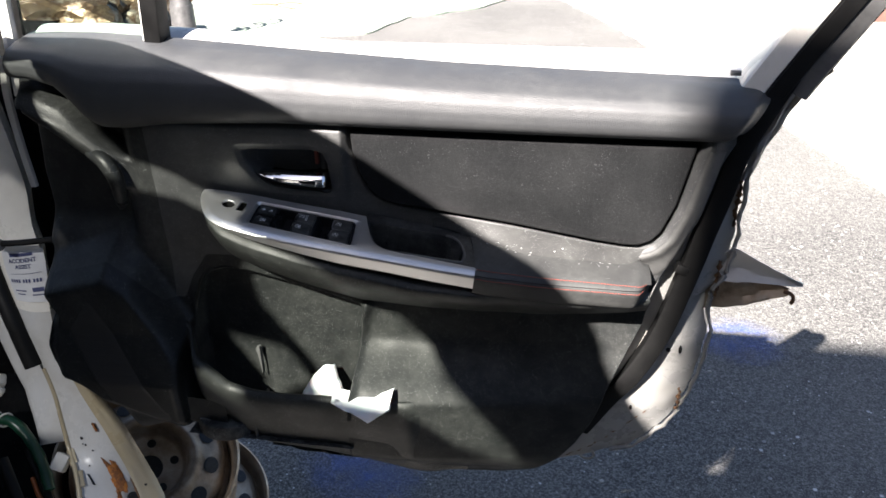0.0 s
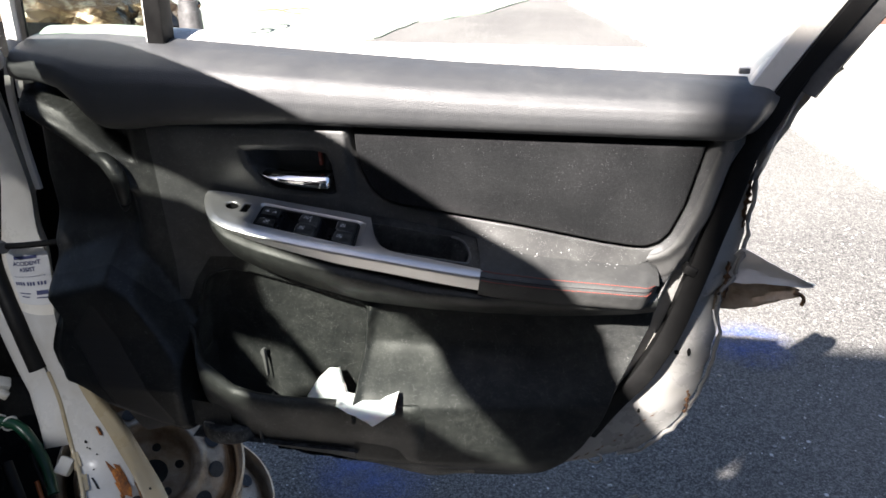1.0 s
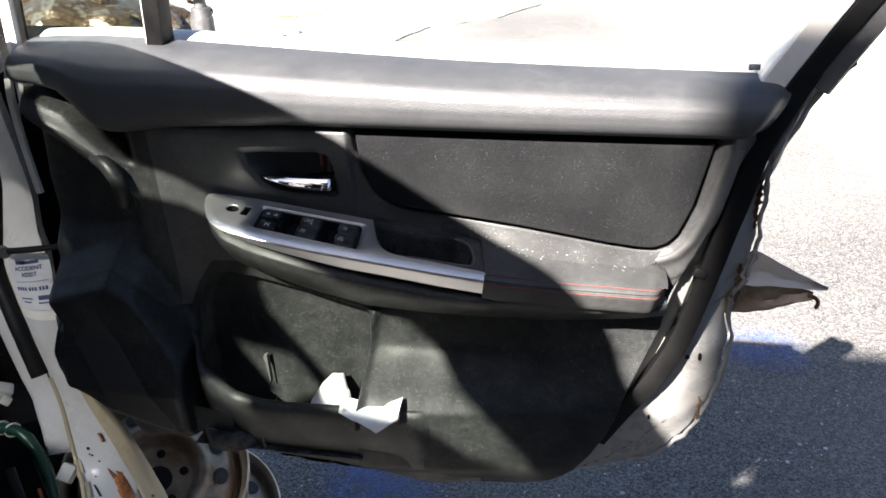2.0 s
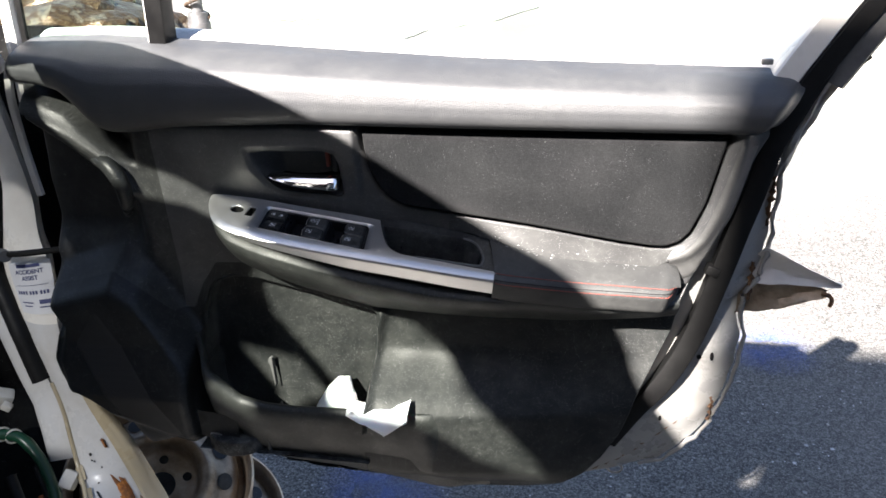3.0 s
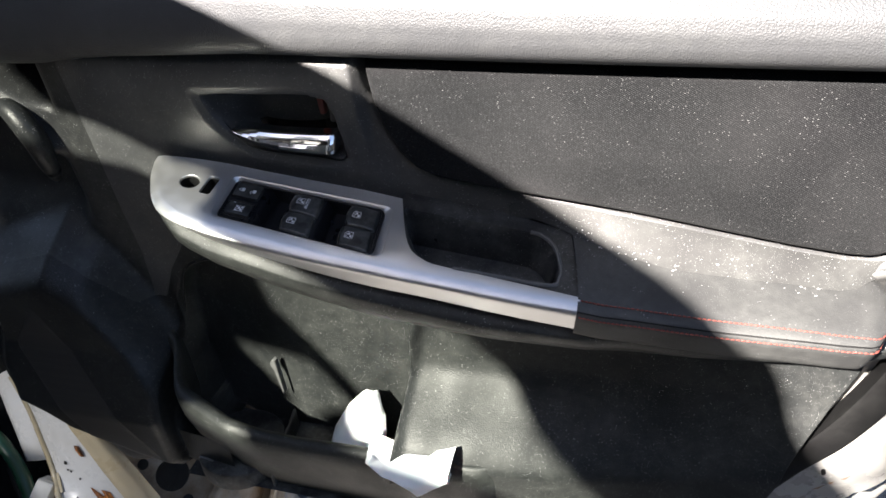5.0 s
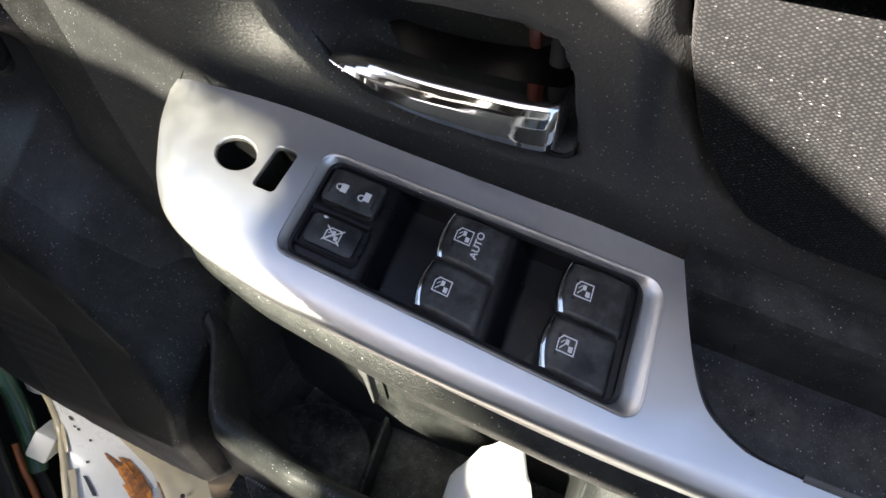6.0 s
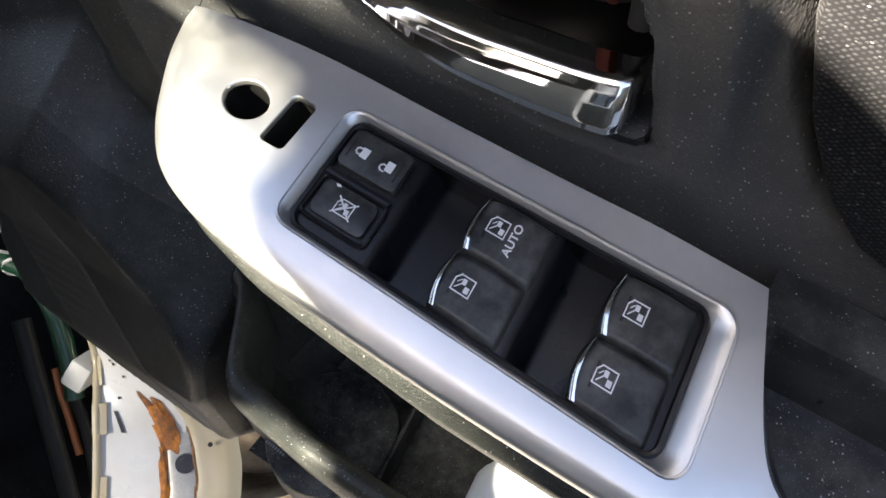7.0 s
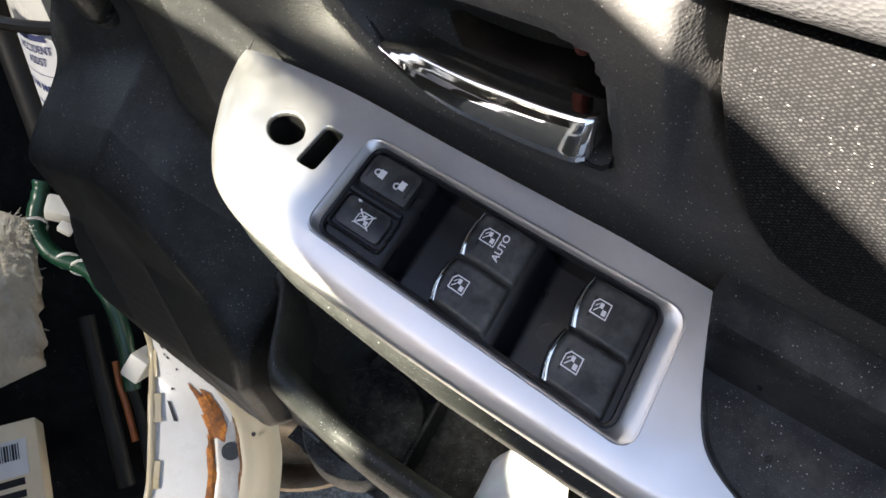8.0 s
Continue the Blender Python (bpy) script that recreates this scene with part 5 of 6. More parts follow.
def jamb(u, v):
    p = Vector([np.interp(u, np.linspace(0, 1, len(LEFT)), [q[k] for q in LEFT]) for k in range(3)])
    q = Vector([np.interp(u, np.linspace(0, 1, len(RIGHT)), [r[k] for r in RIGHT]) for k in range(3)])
    r = p.lerp(q, v)
    r.y -= 0.010 * math.sin(math.pi * v)
    return r


def jamb_smooth(u, v):
    s = [jamb(min(max(u + k * 0.02, 0), 1), v) for k in (-1, 0, 1)]
    return (s[0] + s[1] + s[2]) / 3


# upper pillar takes the paler copy; bounced sunlight is put into its colour
part("hinge_pillar", sheet(jamb_smooth, list(np.linspace(0, 0.42, 28)), list(np.linspace(-0.02, 0.80, 16)), back=(-0.03, 0.05, -0.01)), "lit_paint", car, "white hinge pillar, glossy, painted paler and warmer for bounced sun", angle=60)
pillar = part("door_sill", sheet(jamb_smooth, list(np.linspace(0.42, 1, 40)), list(np.linspace(-0.02, 0.80, 16)), back=(-0.03, 0.05, -0.01)), "white_paint", car, "white painted sill with grime, chips and rust", angle=60)


def lift(p, d=0.003):
    return p + Vector((0.25, -0.75, 0.6)) * d


def flange_at(u, v):
    p = jamb_smooth(0.50 + 0.49 * u, 0.79 + 0.21 * v)
    return lift(p, 0.004 + 0.002 * math.sin(math.pi * v) + 0.002 * noise.noise((u * 9, v * 3, 0)))


def jamb_frame(u, v, d):
    """A matrix on the pillar's face: z stands off it, y runs up."""
    p = jamb_smooth(u, v)
    up = (jamb_smooth(u - 0.02, v) - jamb_smooth(u + 0.02, v)).normalized()
    side = (jamb_smooth(u, v + 0.05) - jamb_smooth(u, v - 0.05)).normalized()
    n = side.cross(up).normalized()
    if n.dot(Vector((0.25, -0.75, 0.6))) < 0:
        n = -n
    x = up.cross(n).normalized()
    m = Matrix((x, up, n)).transposed().to_4x4()
    m.translation = p + n * d
    return m


part("sill_flange", sheet(flange_at, list(np.linspace(0, 1, 40)), list(np.linspace(0, 1, 9)), back=(0.0, 0.012, -0.006)), "cream_sealer", pillar, "cream sealed seam flange, stained", angle=60)
part("seam_bead", tube([lift(jamb_smooth(u, 0.03 + 0.01 * noise.noise((u * 20, 0, 0))), 0.002) for u in np.linspace(0.52, 0.95, 40)], 0.0035, 6), "cream_sealer", pillar, angle=80)


for u in (0.70, 0.775, 0.86):
    part("folded_tab", box((0.012, 0.026, 0.0016), jamb_frame(u, 0.05, 0.0022), 0.0006), "cream_sealer", pillar)


def on_jamb(u, v, d=0.0025):
    return lift(jamb_smooth(u, v), d)


def jamb_patch(u0, u1, v0, v1, rag, seed, d=0.003):
    def at(a, b):
        e = max(abs(2 * a - 1), abs(2 * b - 1))
        k = rag * noise.noise((a * 4, b * 4, seed)) * e
        return on_jamb(u0 + (u1 - u0) * a + k, v0 + (v1 - v0) * b + 2 * k, d * (1 - 0.7 * e ** 3))
    return sheet(at, list(np.linspace(0, 1, 14)), list(np.linspace(0, 1, 12)))


part("bare_metal", jamb_patch(0.78, 0.95, 0.60, 0.80, 0.012, 1.0, 0.0028), "grey_metal", pillar, "bare grey metal where the sill was cut")
part("rust_patch", jamb_patch(0.725, 0.815, 0.545, 0.70, 0.030, 2.0, 0.0040), "rust", pillar, "orange rust along the torn paint")
part("rust_patch", jamb_patch(0.80, 0.92, 0.535, 0.60, 0.018, 3.0, 0.0040), "rust", pillar, "orange rust along the torn paint")
part("rust_patch", jamb_patch(0.78, 0.90, 0.775, 0.805, 0.012, 6.0, 0.0055), "rust_brown", pillar, "brown rust on the flange")
part("rust_patch", jamb_patch(0.635, 0.655, 0.66, 0.71, 0.008, 4.0, 0.006), "rust", pillar, "small brown rust spot")
for u, v, r in ((0.655, 0.38, 0.0026), (0.672, 0.40, 0.0016), (0.668, 0.36, 0.0014), (0.69, 0.47, 0.0013), (0.73, 0.30, 0.0013), (0.836, 0.71, 0.0085), (0.815, 0.88, 0.0022)):
    bm = bmesh.new()
    bmesh.ops.create_circle(bm, cap_ends=True, segments=14, radius=r, matrix=jamb_frame(u, v, 0.0012 if v < 0.6 else 0.0036 if v < 0.75 else 0.0075))
    part("drilled_hole", bm, "tray_black", pillar, smooth=False)
part("wiring_slot", sheet(lambda a, b: on_jamb(0.755 + 0.03 * a, 0.20 + 0.10 * b + 0.05 * a, 0.0012), [0, 0.5, 1], [0, 0.2, 0.4]), "tray_black", pillar)

# sticker: heading words, plain bars for the rest
st = part("sticker", sheet(lambda a, b: on_jamb(0.315 + 0.090 * a, 0.10 + 0.74 * b, 0.0016), list(np.linspace(0, 1, 8)), list(np.linspace(0, 1, 8))), "sticker_white", pillar, "white roadside help sticker with small blue print")


def on_sticker(s, q, d=0.0024):
    """s across and q down the sticker, both 0 to 1."""
    return on_jamb(0.315 + 0.090 * q, 0.10 + 0.74 * s, d)


def sticker_bar(s0, s1, q0, q1):
    bm = sheet(lambda a, b: on_sticker(s0 + (s1 - s0) * b, q0 + (q1 - q0) * a), [0, 0.5, 1], list(np.linspace(0, 1, 5)))
    return part("print_bar", bm, "sticker_ink", st)


def sticker_word(text, q, size):
    cu = bpy.data.curves.new("lettering", "FONT")
    cu.body = text
    cu.size = 1.0
    cu.align_x = "CENTER"
    cu.offset = 0.02
    tmp = bpy.data.objects.new("lettering", cu)
    scene.collection.objects.link(tmp)
    bpy.context.view_layer.update()
    me = bpy.data.meshes.new_from_object(tmp.evaluated_get(bpy.context.evaluated_depsgraph_get()))
    scene.collection.objects.unlink(tmp)
    bpy.data.objects.remove(tmp)
    bm = bmesh.new()
    bm.from_mesh(me)
    for v in bm.verts:
        v.co = on_sticker(0.5 + v.co.x * size, q - v.co.y * size * 0.9)
    part("lettering", bm, "sticker_ink", st, "dark blue printed word", smooth=False)


sticker_bar(0.22, 0.78, 0.07, 0.16)
sticker_word("ACCIDENT", 0.30, 0.135)
sticker_word("ASSIST", 0.43, 0.135)
sticker_bar(0.10, 0.90, 0.515, 0.522)
for k in range(10):
    s0 = 0.08 + 0.075 * k + 0.04 * (k > 3) + 0.04 * (k > 6)
    sticker_bar(s0, s0 + 0.045, 0.61, 0.67)
sticker_bar(0.12, 0.45, 0.80, 0.82)
sticker_bar(0.16, 0.40, 0.86, 0.88)
sticker_bar(0.62, 0.90, 0.76, 0.83)
sticker_bar(0.60, 0.94, 0.87, 0.89)

# black sheet added to fill the pillar gap with shade
part("gap_shade_sheet", box((0.42, 0.012, 0.60), pose(-0.545, 0.125, 0.685), 0.004), "carpet_shade", car, "black sheet added for the shade in the gap behind the pillar")
# check strap between pillar and door
strap = part("check_strap", tube(spline([(-0.445, 0.02, 0.690), (-0.40, 0.012, 0.697), (-0.360, 0.02, 0.700), (-0.33, 0.035, 0.70)], 6), 0.0048, 8), "rubber", car, "dark steel door check strap")
part("strap_bolt", tube([(-0.432, 0.018, 0.692), (-0.418, 0.008, 0.694)], 0.0085, 10), "dull_metal", strap)
# inner sill strip and its seal
part("body_seal", tube([jamb(u, -0.16) + Vector((-0.004, -0.004, 0)) for u in np.linspace(0.22, 0.515, 24)], lambda t: 0.011 + 0.004 * t, 10), "rubber", car, "black rubber door seal peeling off the sill", angle=80)


def inner_at(u, v):
    p = jamb(0.36 + 0.30 * u, -0.30 + 0.22 * step(0.5, 0.9, u)) + Vector((-0.006, 0.012, -0.006))
    return p + Vector((-0.042, -0.004, -0.010)) * v + Vector((0, -0.004, 0.003)) * math.sin(math.pi * v) + Vector((-0.004, 0.004, 0))


part("inner_sill", sheet(inner_at, list(np.linspace(0, 1, 30)), list(np.linspace(0, 1, 8)), back=(-0.004, 0.015, -0.01)), "white_paint", car, "white painted inner sill edge", angle=60)
# carpet colour holds the footwell's shade
part("kick_panel", sheet(lambda u, v: (-0.62 + 0.31 * u + 0.03 * noise.noise((u * 3, v * 3, 1)), 0.10 - 0.36 * v - 0.05 * u, 0.40 - 0.20 * u - 0.10 * v + 0.03 * noise.noise((u * 4, v * 5, 3))), list(np.linspace(-1.2, 0.86, 26)), list(np.linspace(-0.4, 2.2, 26))), "carpet_shade", car, "footwell carpet darkened for the shade inside", angle=80)

# roof, screen pillar and glass, out of view, added and shaped to shade the door
RAIL = [(-0.40, 0.05, 0.99), (-0.30, -0.13, 1.10), (-0.235, -0.27, 1.175), (-0.13, -0.55, 1.295), (-0.06, -0.80, 1.365), (-0.003, -0.99, 1.397), (-0.022, -1.17, 1.412), (-0.015, -1.5, 1.425), (0.03, -2.0, 1.40)]
INW = Vector((-0.95, -0.31, 0)).normalized()
rail = spline(RAIL, 8)
rail = [p + Vector((0, 0, 0.085 * (1 - step(0.12, 0.45, k / (len(rail) - 1))) - 0.113 - 0.266 * p.y)) for k, p in enumerate(rail)]
part("roof_rail", tube(rail, lambda t: 0.020 + 0.015 * step(0.12, 0.45, t), 10), "white_paint", car, "white roof rail and screen pillar", angle=80)


def roof_at(u, v):
    i = min(int(u * (len(rail) - 1)), len(rail) - 2)
    p = rail[i].lerp(rail[i + 1], u * (len(rail) - 1) - i)
    return p + INW * (1.25 * v) + Vector((0, 0, 0.06 * math.sin(math.pi * v) + 0.103 * v))


def roof_part(name, u0, u1, v0, v1, material, label):
    return part(name, sheet(lambda u, v: roof_at(u, v), list(np.linspace(u0, u1, 16)), list(np.linspace(v0, v1, 8)), back=(0, 0, -0.006)), material, car, label, angle=80)


roof_part("screen_border", 0.0, 0.20, 0.0, 0.13, "headlining", "black border of the windscreen")
roof_part("windscreen", 0.0, 0.20, 0.13, 0.98, "tinted_glass", "green-tinted windscreen")
# the long edges of the added roof panes in plan, cut to shape the light patches
GLASS_OUT = [(-1.7, -0.21), (-1.45, -0.21), (-1.40, -0.19), (-1.3, -0.20), (-1.2, -0.22), (-1.1, -0.22), (-1.02, -0.235), (-0.95, -0.265), (-0.90, -0.298), (-0.86, -0.314), (-0.80, -0.312), (-0.77, -0.296), (-0.69, -0.293), (-0.67, -0.335), (-0.61, -0.36), (-0.55, -0.41), (-0.42, -0.41), (-0.25, -0.38)]
GLASS_IN = [(-1.7, -0.21), (-1.45, -0.21), (-1.42, -0.27), (-1.35, -0.30), (-1.335, -0.44), (-1.27, -0.447), (-1.2, -0.445), (-1.1, -0.448), (-1.036, -0.45), (-0.936, -0.42), (-0.84, -0.365), (-0.76, -0.37), (-0.70, -0.40), (-0.68, -0.475), (-0.62, -0.465), (-0.55, -0.47), (-0.42, -0.46), (-0.25, -0.425)]
REAR_OUT = [(-1.7, -0.54), (-1.36, -0.54), (-1.30, -0.53), (-1.28, -0.47), (-1.17, -0.47), (-1.14, -0.545), (-0.5, -0.545), (-0.28, -0.53)]
REAR_IN = [(-1.7, -0.54), (-1.39, -0.54), (-1.36, -0.575), (-1.30, -0.585), (-1.285, -0.545), (-0.5, -0.545), (-0.28, -0.53)]
SMOKED_OUT = [(-1.9, -0.78), (-1.25, -0.79), (-0.95, -0.73), (-0.88, -0.645), (-0.58, -0.645), (-0.52, -0.70), (-0.28, -0.70)]
SMOKED_IN = [(-1.9, -0.90), (-1.5, -0.92), (-1.47, -1.10), (-1.25, -1.10), (-0.95, -1.0), (-0.28, -0.95)]


def roof_cut(u, table):
    for k in range(400):
        p = roof_at(u, k / 400)
        if p.x <= lerp_table(p.y, table):
            return k / 400
    return 1.0


def roof_strip(name, u0, u1, lo, hi, material, label):
    us = list(np.linspace(u0, u1, 80))
    cuts = {u: (roof_cut(u, lo) if lo else 0.0, roof_cut(u, hi) if hi else 1.0) for u in us}
    return part(name, sheet(lambda u, v: roof_at(u, cuts[u][0] + (cuts[u][1] - cuts[u][0]) * v), us, list(np.linspace(0, 1, 8)), back=(0, 0, -0.006)), material, car, label, angle=80)


# invented strips of panel and glass that let sun through in patches
roof_strip("roof_panel", 0.20, 1.0, None, GLASS_OUT, "headlining", "unseen roof panel with dark headlining, added to cast shade")
roof_strip("sun_pane", 0.20, 1.0, GLASS_OUT, GLASS_IN, "tinted_glass", "tinted pane added to the unseen roof to let sun onto the door")
roof_strip("roof_bar", 0.20, 1.0, GLASS_IN, REAR_OUT, "headlining", "unseen bar added between the roof panes to cast shade")
roof_strip("sun_pane", 0.20, 1.0, REAR_OUT, REAR_IN, "tinted_glass", "tinted pane added to the unseen roof to let sun onto the door")
roof_strip("roof_panel", 0.20, 1.0, REAR_IN, SMOKED_OUT, "headlining", "unseen roof panel with dark headlining, added to cast shade")
roof_strip("sun_pane", 0.20, 1.0, SMOKED_OUT, SMOKED_IN, "smoked_glass", "smoked pane added to the unseen roof to pass weak sun")
roof_strip("roof_panel", 0.20, 1.0, SMOKED_IN, None, "headlining", "unseen roof panel with dark headlining, added to cast shade")
# unseen body sides added to close the cabin off
part("rear_quarter", sheet(lambda u, v: (lambda p: Vector((p.x, p.y, p.z + (0.15 - p.z) * v)))(roof_at(u, 0.0)), list(np.linspace(0.715, 1.0, 14)), list(np.linspace(0, 1, 8)), back=(-0.02, 0, 0)), "headlining", car, "dark trimmed body side behind the doorway")
part("far_side", sheet(lambda u, v: roof_at(u, 1.0) * (1 - v) + Vector((roof_at(u, 1.0).x - 0.05, roof_at(u, 1.0).y, 0.2)) * v, list(np.linspace(0, 1, 12)), list(np.linspace(0, 1, 6))), "headlining", car, "dark lined far side of the car body")

# an unseen rear door, also swung open, added so that its shade falls on the asphalt
rear = thing("rear_shade_door", "unseen white rear car door with tinted glass, added for its shade", "car door", (0.4, -1.05, 0.3))
m = pose(0.46, -1.055, 0.78, 0, 0, 7)
part("door_skin", box((1.02, 0.05, 0.80), m, 0.02), "white_paint", rear)
part("door_trim", box((0.96, 0.012, 0.74), m @ pose(0, 0.032, 0), 0.005), "trim_black", rear, "black inner trim")
part("window_frame", box((1.02, 0.03, 0.05), m @ pose(0, 0, 0.675), 0.01), "white_paint", rear)
part("window_frame", box((0.05, 0.03, 0.30), m @ pose(-0.485, 0, 0.52), 0.01), "white_paint", rear)
part("window_frame", box((0.05, 0.03, 0.30), m @ pose(0.485, 0, 0.52), 0.01), "white_paint", rear)
# pane tints set how much sun gets past this added door
part("window_pane", box((0.77, 0.004, 0.27), m @ pose(0.075, 0, 0.52)), "dark_glass", rear, "dark tinted glass", smooth=False)
part("window_divider", box((0.022, 0.02, 0.27), m @ pose(-0.321, 0, 0.52), 0.003), "rubber", rear)
part("quarter_pane", box((0.13, 0.004, 0.27), m @ pose(-0.397, 0, 0.52)), "privacy_glass", rear, "grey tinted quarter pane", smooth=False)

# ---------------------------------------------------------------- loose things by the footwell
bm = tube(spline([(-0.525, 0.005, 0.469), (-0.520, -0.008, 0.459), (-0.512, -0.029, 0.443), (-0.486, -0.038, 0.424), (-0.450, -0.028, 0.410), (-0.418, -0.038, 0.387), (-0.388, -0.060, 0.359), (-0.368, -0.083, 0.334)], 8), lambda t: 0.0085 + 0.0015 * noise.noise((t * 18, 0, 0)), 10)
loom = solo("wiring_loom", bm, "green_tape", "wiring loom wrapped in green tape", "wiring", angle=80)
for k, t in enumerate((0.2, 0.45, 0.5)):
    pts = [(-0.512, -0.029, 0.443), (-0.472, -0.034, 0.418), (-0.457, -0.030, 0.413)]
    part("cable_tie", tube([Vector(pts[k]) + Vector((0.011 * math.cos(a) * 0.6, 0.011 * math.cos(a) * 0.8, 0.011 * math.sin(a))) for a in np.linspace(0, math.tau, 13)[:-1]], 0.0016, 5, True), "white_plastic", loom, "pale tie")
for pts, r, m in (([(-0.400, -0.073, 0.345), (-0.387, -0.086, 0.330), (-0.372, -0.097, 0.316), (-0.351, -0.115, 0.294)], 0.0035, "orange_wire"),
                  ([(-0.421, -0.044, 0.372), (-0.386, -0.074, 0.336), (-0.356, -0.096, 0.307), (-0.328, -0.126, 0.276)], 0.005, "rubber"),
                  ([(-0.458, -0.057, 0.359), (-0.423, -0.088, 0.323), (-0.387, -0.119, 0.286), (-0.352, -0.150, 0.249)], 0.009, "rubber")):
    solo("cable", tube(spline(pts, 6), r, 7), m, "loose cable hanging in the footwell" if m == "rubber" else "orange wire hanging in the footwell", "cable", angle=80)
c1 = thing("wire_connector", "white plastic wiring connector hanging by the pillar", "connector", (-0.480, -0.007, 0.464))
part("connector_body", box((0.030, 0.020, 0.026), pose(-0.480, -0.007, 0.464, 20, 30, 40), 0.003), "white_plastic", c1)
part("latch", box((0.014, 0.010, 0.012), pose(-0.464, -0.019, 0.458, 10, 40, 20), 0.002), "white_plastic", c1)
copy_thing(c1, pose(-0.351, -0.065, 0.374, 0, 15, 70))
def wad(u, v):
    a, b, c, d = (Vector(p) for p in [(-0.577, -0.046, 0.455), (-0.511, -0.031, 0.454), (-0.450, -0.116, 0.372), (-0.502, -0.168, 0.344)])
    p = a.lerp(d, u).lerp(b.lerp(c, u), v)
    return p + Vector((0.4, -0.4, 0.8)) * (0.03 * math.sin(math.pi * v) * math.sin(math.pi * u) + 0.007 * noise.noise((u * 9, v * 9, 1)) + 0.0025 * noise.noise((u * 45, v * 30, 5))) + Vector((0.012, 0, 0)) * noise.noise((u * 7, 3, 1)) * v


bm = sheet(wad, list(np.linspace(0, 1, 60)), list(np.linspace(0, 1, 40)), back=(-0.01, 0, -0.03))
rnd = random.Random(8)
for k in range(420):
    u, v = rnd.random(), rnd.random() ** 0.5
    p = wad(u, v) + Vector((0, 0, 0.001))
    d = Vector((rnd.uniform(0.1, 1.0), rnd.uniform(-1, 0.6), rnd.uniform(-0.5, 0.6))).normalized() * rnd.uniform(0.005, 0.014)
    tube_into(bm, [p, p + d * 0.55 + Vector((0, 0, rnd.uniform(-0.002, 0.003))), p + d], 0.00035, 3)
solo("insulation_wad", bm, "insulation", "torn wad of cream fibre insulation", "insulation", angle=80)
ct = thing("carton", "beige cardboard carton with a grey printed label", "carton", (-0.440, -0.206, 0.269))
cm = Matrix.Translation((-0.440, -0.206, 0.289)) @ Vector((0.35, -0.05, 0.93)).to_track_quat("Z", "Y").to_matrix().to_4x4() @ pose(0, 0, 0, 0, 0, 62)
part("box_body", box((0.085, 0.062, 0.03), cm, 0.002), "cardboard", ct)
part("label", box((0.036, 0.040, 0.0012), cm @ pose(0.006, 0.0, 0.0155), 0.0), "label_grey", ct, "grey printed label")
for k in range(11):
    part("print_bar", box((0.016, 0.0008 + 0.0006 * (k % 3), 0.0006), cm @ pose(0.012, -0.0125 + 0.0025 * k, 0.0163)), "rubber", ct)
for k in range(2):
    part("print_bar", box((0.007, 0.030, 0.0006), cm @ pose(-0.018 - 0.012 * k, 0, 0.0153)), "rubber", ct)

# ---------------------------------------------------------------- wheels on the ground


def wheel_profile():
    return [(0.024, -0.046), (0.030, -0.042), (0.056, -0.042), (0.061, -0.038), (0.066, -0.018), (0.070, -0.004), (0.076, 0.003), (0.082, 0.003), (0.088, -0.002), (0.096, -0.010), (0.120, -0.018), (0.128, -0.024), (0.132, -0.036), (0.133, -0.062), (0.142, -0.066), (0.146, -0.040), (0.149, -0.012), (0.154, -0.006), (0.158, -0.009), (0.157, -0.016), (0.150, -0.060), (0.150, -0.12), (0.158, -0.135)]


def wheel(name, at, axis, label):
    m = Matrix.Translation(at) @ Vector(axis).to_track_quat("Z", "Y").to_matrix().to_4x4()
    w = thing(name, label, "wheel", (at[0], at[1], GROUND), group="steel wheels beside the car")
    prof = [(0.94 * r, 0.94 * h) for r, h in wheel_profile()]
    n = 64
    def ringpt(k, j):
        a = math.tau * k / n
        r, h = prof[int(j)]
        return m @ Vector((r * math.cos(a), r * math.sin(a), h))
    bm = sheet(ringpt, range(n + 1), range(len(prof)))
    bmesh.ops.remove_doubles(bm, verts=bm.verts, dist=0.0001)
    part("rim", bm, "wheel_steel", w, "brown-stained bare steel rim", angle=60)
    for k in range(12):
        a = math.tau * (k + 0.3) / 12
        bm = bmesh.new()
        bmesh.ops.create_circle(bm, cap_ends=True, segments=18, radius=0.0125, matrix=m @ pose(0.102 * math.cos(a), 0.102 * math.sin(a), -0.0115, 0, 0, math.degrees(a)) @ pose(0, 0, 0, 0, 18, 0) @ Matrix.Diagonal((1.0, 1.15, 1, 1)))
        part("vent_hole", bm, "tray_black", w, smooth=False)
    for k in range(5):
        a = math.tau * k / 5
        bm = bmesh.new()
        bmesh.ops.create_circle(bm, cap_ends=True, segments=14, radius=0.0075, matrix=m @ pose(0.042 * math.cos(a), 0.042 * math.sin(a), -0.0385))
        part("bolt_hole", bm, "tray_black", w, smooth=False)
    bm = bmesh.new()
    bmesh.ops.create_circle(bm, cap_ends=True, segments=24, radius=0.0225, matrix=m @ pose(0, 0, -0.0425))
    part("centre_bore", bm, "tray_black", w, smooth=False)
    return w


wheel("steel_wheel", (-0.288, 0.050, 0.289), (0.40, -0.55, 1.05), "brown-stained steel wheel leaning on another")
wheel("steel_wheel", (-0.310, 0.190, 0.075), (0.30, -0.40, 1.1), "brown-stained steel wheel lying on the asphalt")

# ---------------------------------------------------------------- yard beyond the window
st2 = thing("suspension_strut", "rusty grey suspension strut standing in the yard", "car part", (-2.76, 5.3, GROUND))
sx, sy = -2.76, 5.30
bm = bmesh.new()
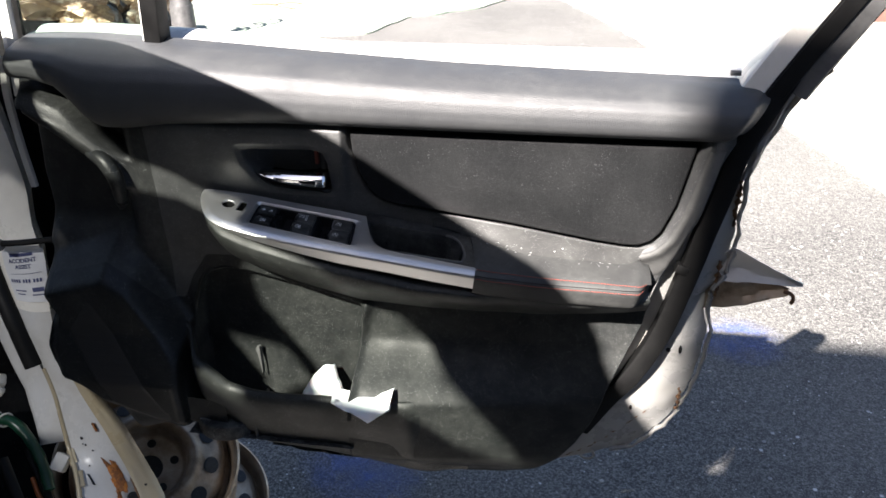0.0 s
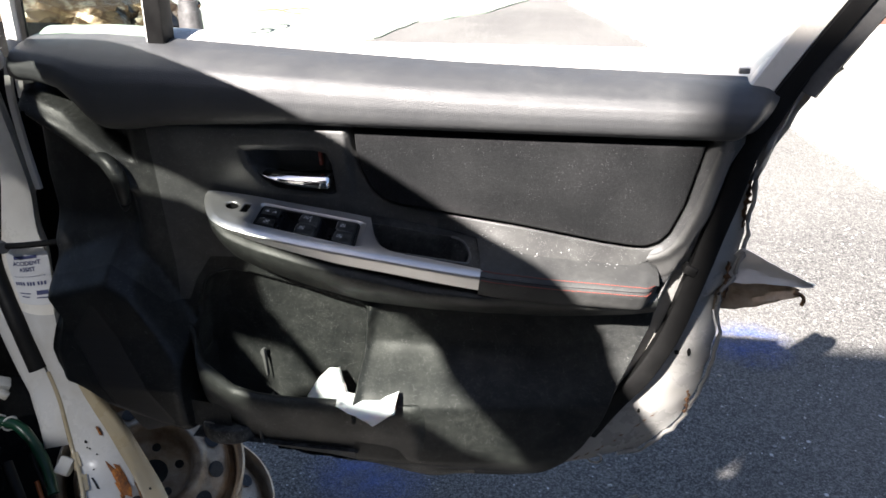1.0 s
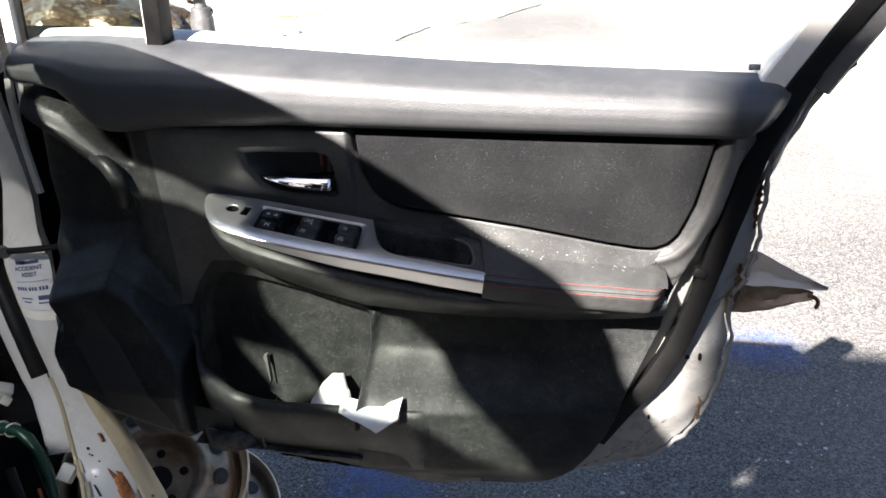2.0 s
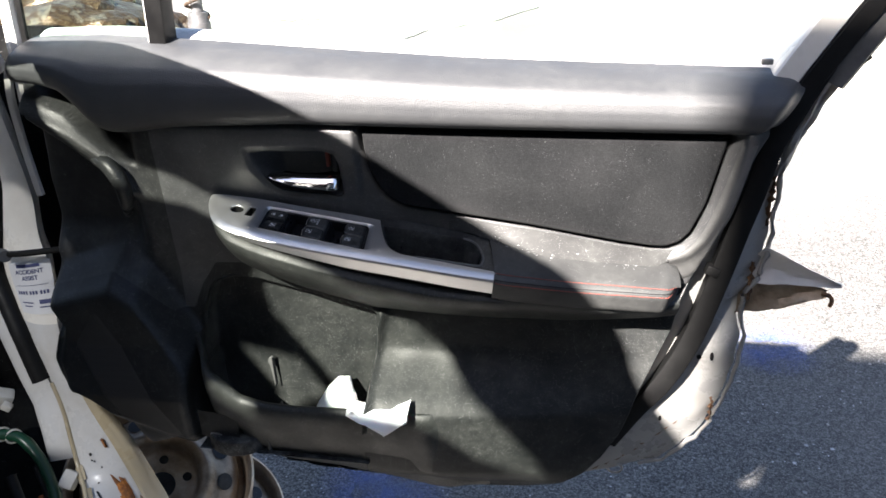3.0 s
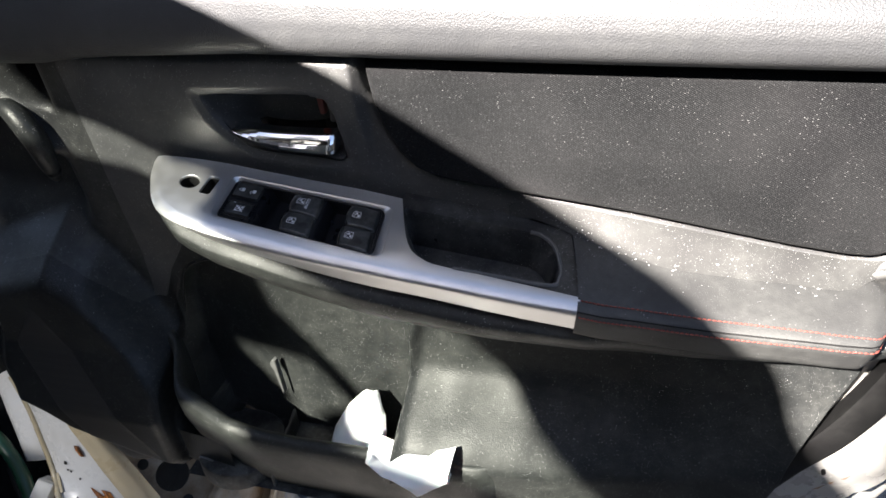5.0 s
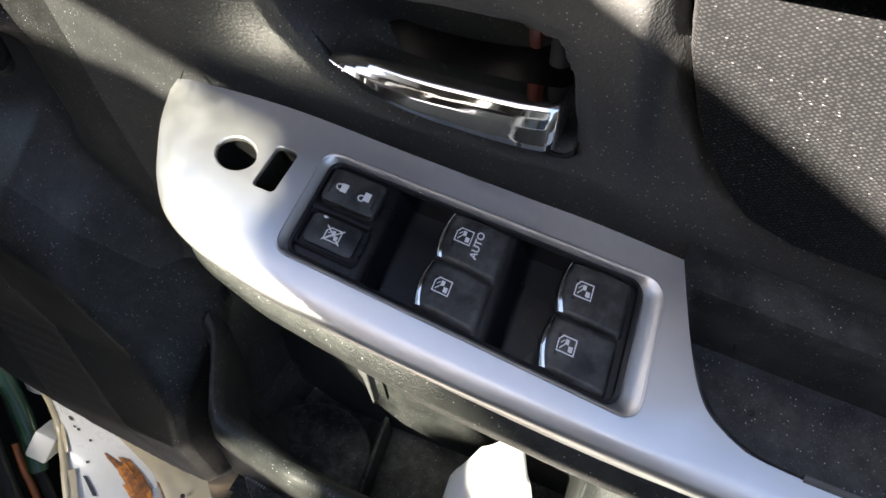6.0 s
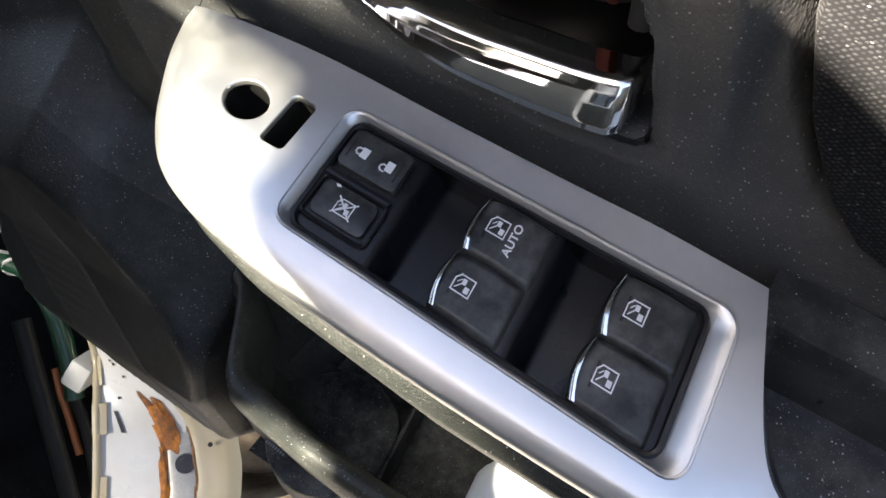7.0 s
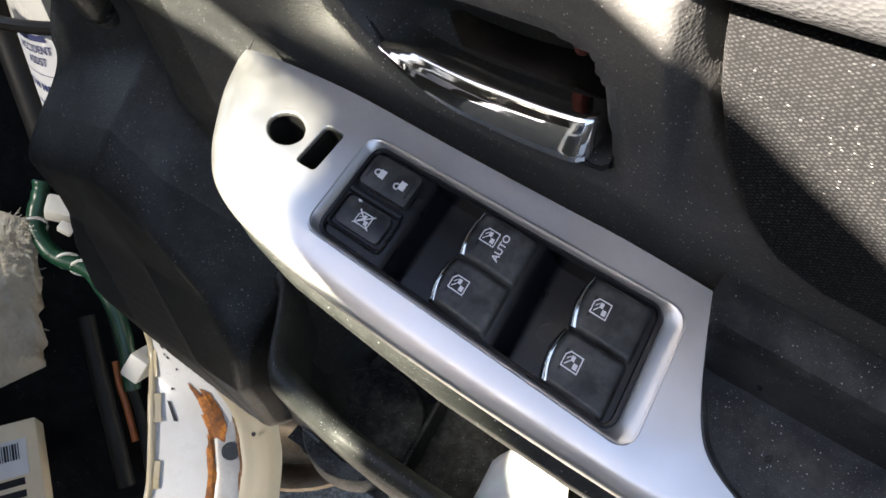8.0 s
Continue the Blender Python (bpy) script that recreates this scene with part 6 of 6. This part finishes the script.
for r, z0, z1 in ((0.10, -0.15, 0.16), (0.085, 0.16, 0.24), (0.05, 0.24, 0.40)):
    bmesh.ops.create_cone(bm, cap_ends=True, segments=20, radius1=r, radius2=r * 0.92, depth=z1 - z0, matrix=pose(sx, sy, (z0 + z1) / 2))
part("strut_body", bm, "dull_metal", st2, "", angle=35)
bm = bmesh.new()
tube_into(bm, [(sx + 0.085 * math.cos(a), sy + 0.085 * math.sin(a), 0.19 + 0.03 * a) for a in np.linspace(0, 7 * math.pi, 90)], 0.013, 7)
part("coil_spring", bm, "wheel_dark", st2, "dark coil spring")
for k, (x, y, s, seed) in enumerate(((-3.75, 5.2, 0.55, 1.0), (-3.35, 5.5, 0.4, 5.0), (-4.3, 5.8, 0.7, 9.0))):
    bm = bmesh.new()
    bmesh.ops.create_icosphere(bm, subdivisions=4, radius=1.0)
    for v in bm.verts:
        d = 1 + 0.35 * noise.noise(v.co * 1.7 + Vector((seed, 0, 0))) + 0.18 * abs(noise.noise(v.co * 5 + Vector((0, seed, 0))))
        v.co = Vector((x, y, GROUND + s * 0.42)) + Vector((v.co.x * s, v.co.y * s, max(v.co.z, -0.9) * s * 0.48)) * d
    solo("scrap_heap", bm, "scrap_gold", "crumpled gold and brown scrap metal heap", "scrap", angle=25, group="scrap in the yard")
bm = bmesh.new()
for pts, r in (([(-2.95, 7.15, 0.0), (-2.75, 7.2, 0.03), (-2.55, 7.05, 0.01), (-2.40, 7.0, 0.0)], 0.008), ([(-2.7, 7.18, 0.02), (-2.55, 7.3, 0.04), (-2.42, 7.28, 0.02)], 0.005), ([(-2.52, 7.06, 0.02), (-2.42, 6.95, 0.03)], 0.004)):
    tube_into(bm, spline([(x, y, GROUND + 0.014 + 0.3 * z) for x, y, z in pts], 5), r, 5)
solo("dead_twig", bm, "dead_wood", "dry branching twig lying on the asphalt", "twig", angle=80)
bn = thing("bumper_piece", "dark brown plastic bumper piece with slots", "car part", (3.0, 6.9, GROUND))
part("bumper_shell", sheet(lambda u, v: (2.78 + 0.9 * u, 6.9 + 0.10 * math.sin(math.pi * v), GROUND + 0.01 + 0.42 * v), list(np.linspace(0, 1, 12)), list(np.linspace(0, 1, 10)), back=(0, 0.02, 0)), "brown_plastic", bn)
for k in range(4):
    part("slot_trim", box((0.09, 0.02, 0.05), pose(2.95 + 0.16 * k, 6.96, GROUND + 0.26), 0.008), "white_plastic", bn)

rnd = random.Random(11)
bm = bmesh.new()
for k in range(260):
    x, y = rnd.uniform(-0.1, 2.4), rnd.uniform(0.35, 2.6)
    r = 0.0016 + 0.0045 * rnd.random() ** 3
    bmesh.ops.create_icosphere(bm, subdivisions=1, radius=r, matrix=Matrix.Translation((x, y, GROUND + 0.012 * noise.noise((x * 0.4, y * 0.4, 0)) + 0.4 * r)) @ Matrix.Diagonal((rnd.uniform(0.8, 1.6), rnd.uniform(0.8, 1.6), 0.7, 1)))
solo("gravel", bm, "pale_concrete", "loose pale grit scattered on the asphalt", "gravel", smooth=False, kind="stuff")

# dark sheet fence that closes the yard behind the car
bm = bmesh.new()
path = [(9.0, 4.0), (8.0, -3.6), (2.0, -4.6), (-5.0, -4.4), (-8.0, 1.0)]
cols = []
for (ax, ay), (bx, by) in zip(path, path[1:]):
    n = int(math.hypot(bx - ax, by - ay) / 0.06)
    d = Vector((bx - ax, by - ay, 0)).normalized()
    for k in range(n):
        t = k / n
        w_ = 0.012 * math.sin(k * 1.57)
        cols.append(Vector((ax + (bx - ax) * t, ay + (by - ay) * t, GROUND)) + Vector((-d.y, d.x, 0)) * w_)
a = [bm.verts.new(p) for p in cols]
b = [bm.verts.new(p + Vector((0, 0, 2.9))) for p in cols]
for i in range(len(cols) - 1):
    bm.faces.new((a[i], a[i + 1], b[i + 1], b[i]))
solo("wall_yard", bm, "fence_dark", "dark corrugated sheet fence round the yard", "fence", kind="structure")

# tall unseen block added behind the fence to throw shade on the yard
bm = box((5.235, 3.0, 5.45), pose(1.38, -6.1, GROUND + 2.725), 0.02, 1)
solo("wall_shade_block", bm, "fence_dark", "unseen plain dark block added to shade the yard", "shed", kind="structure")
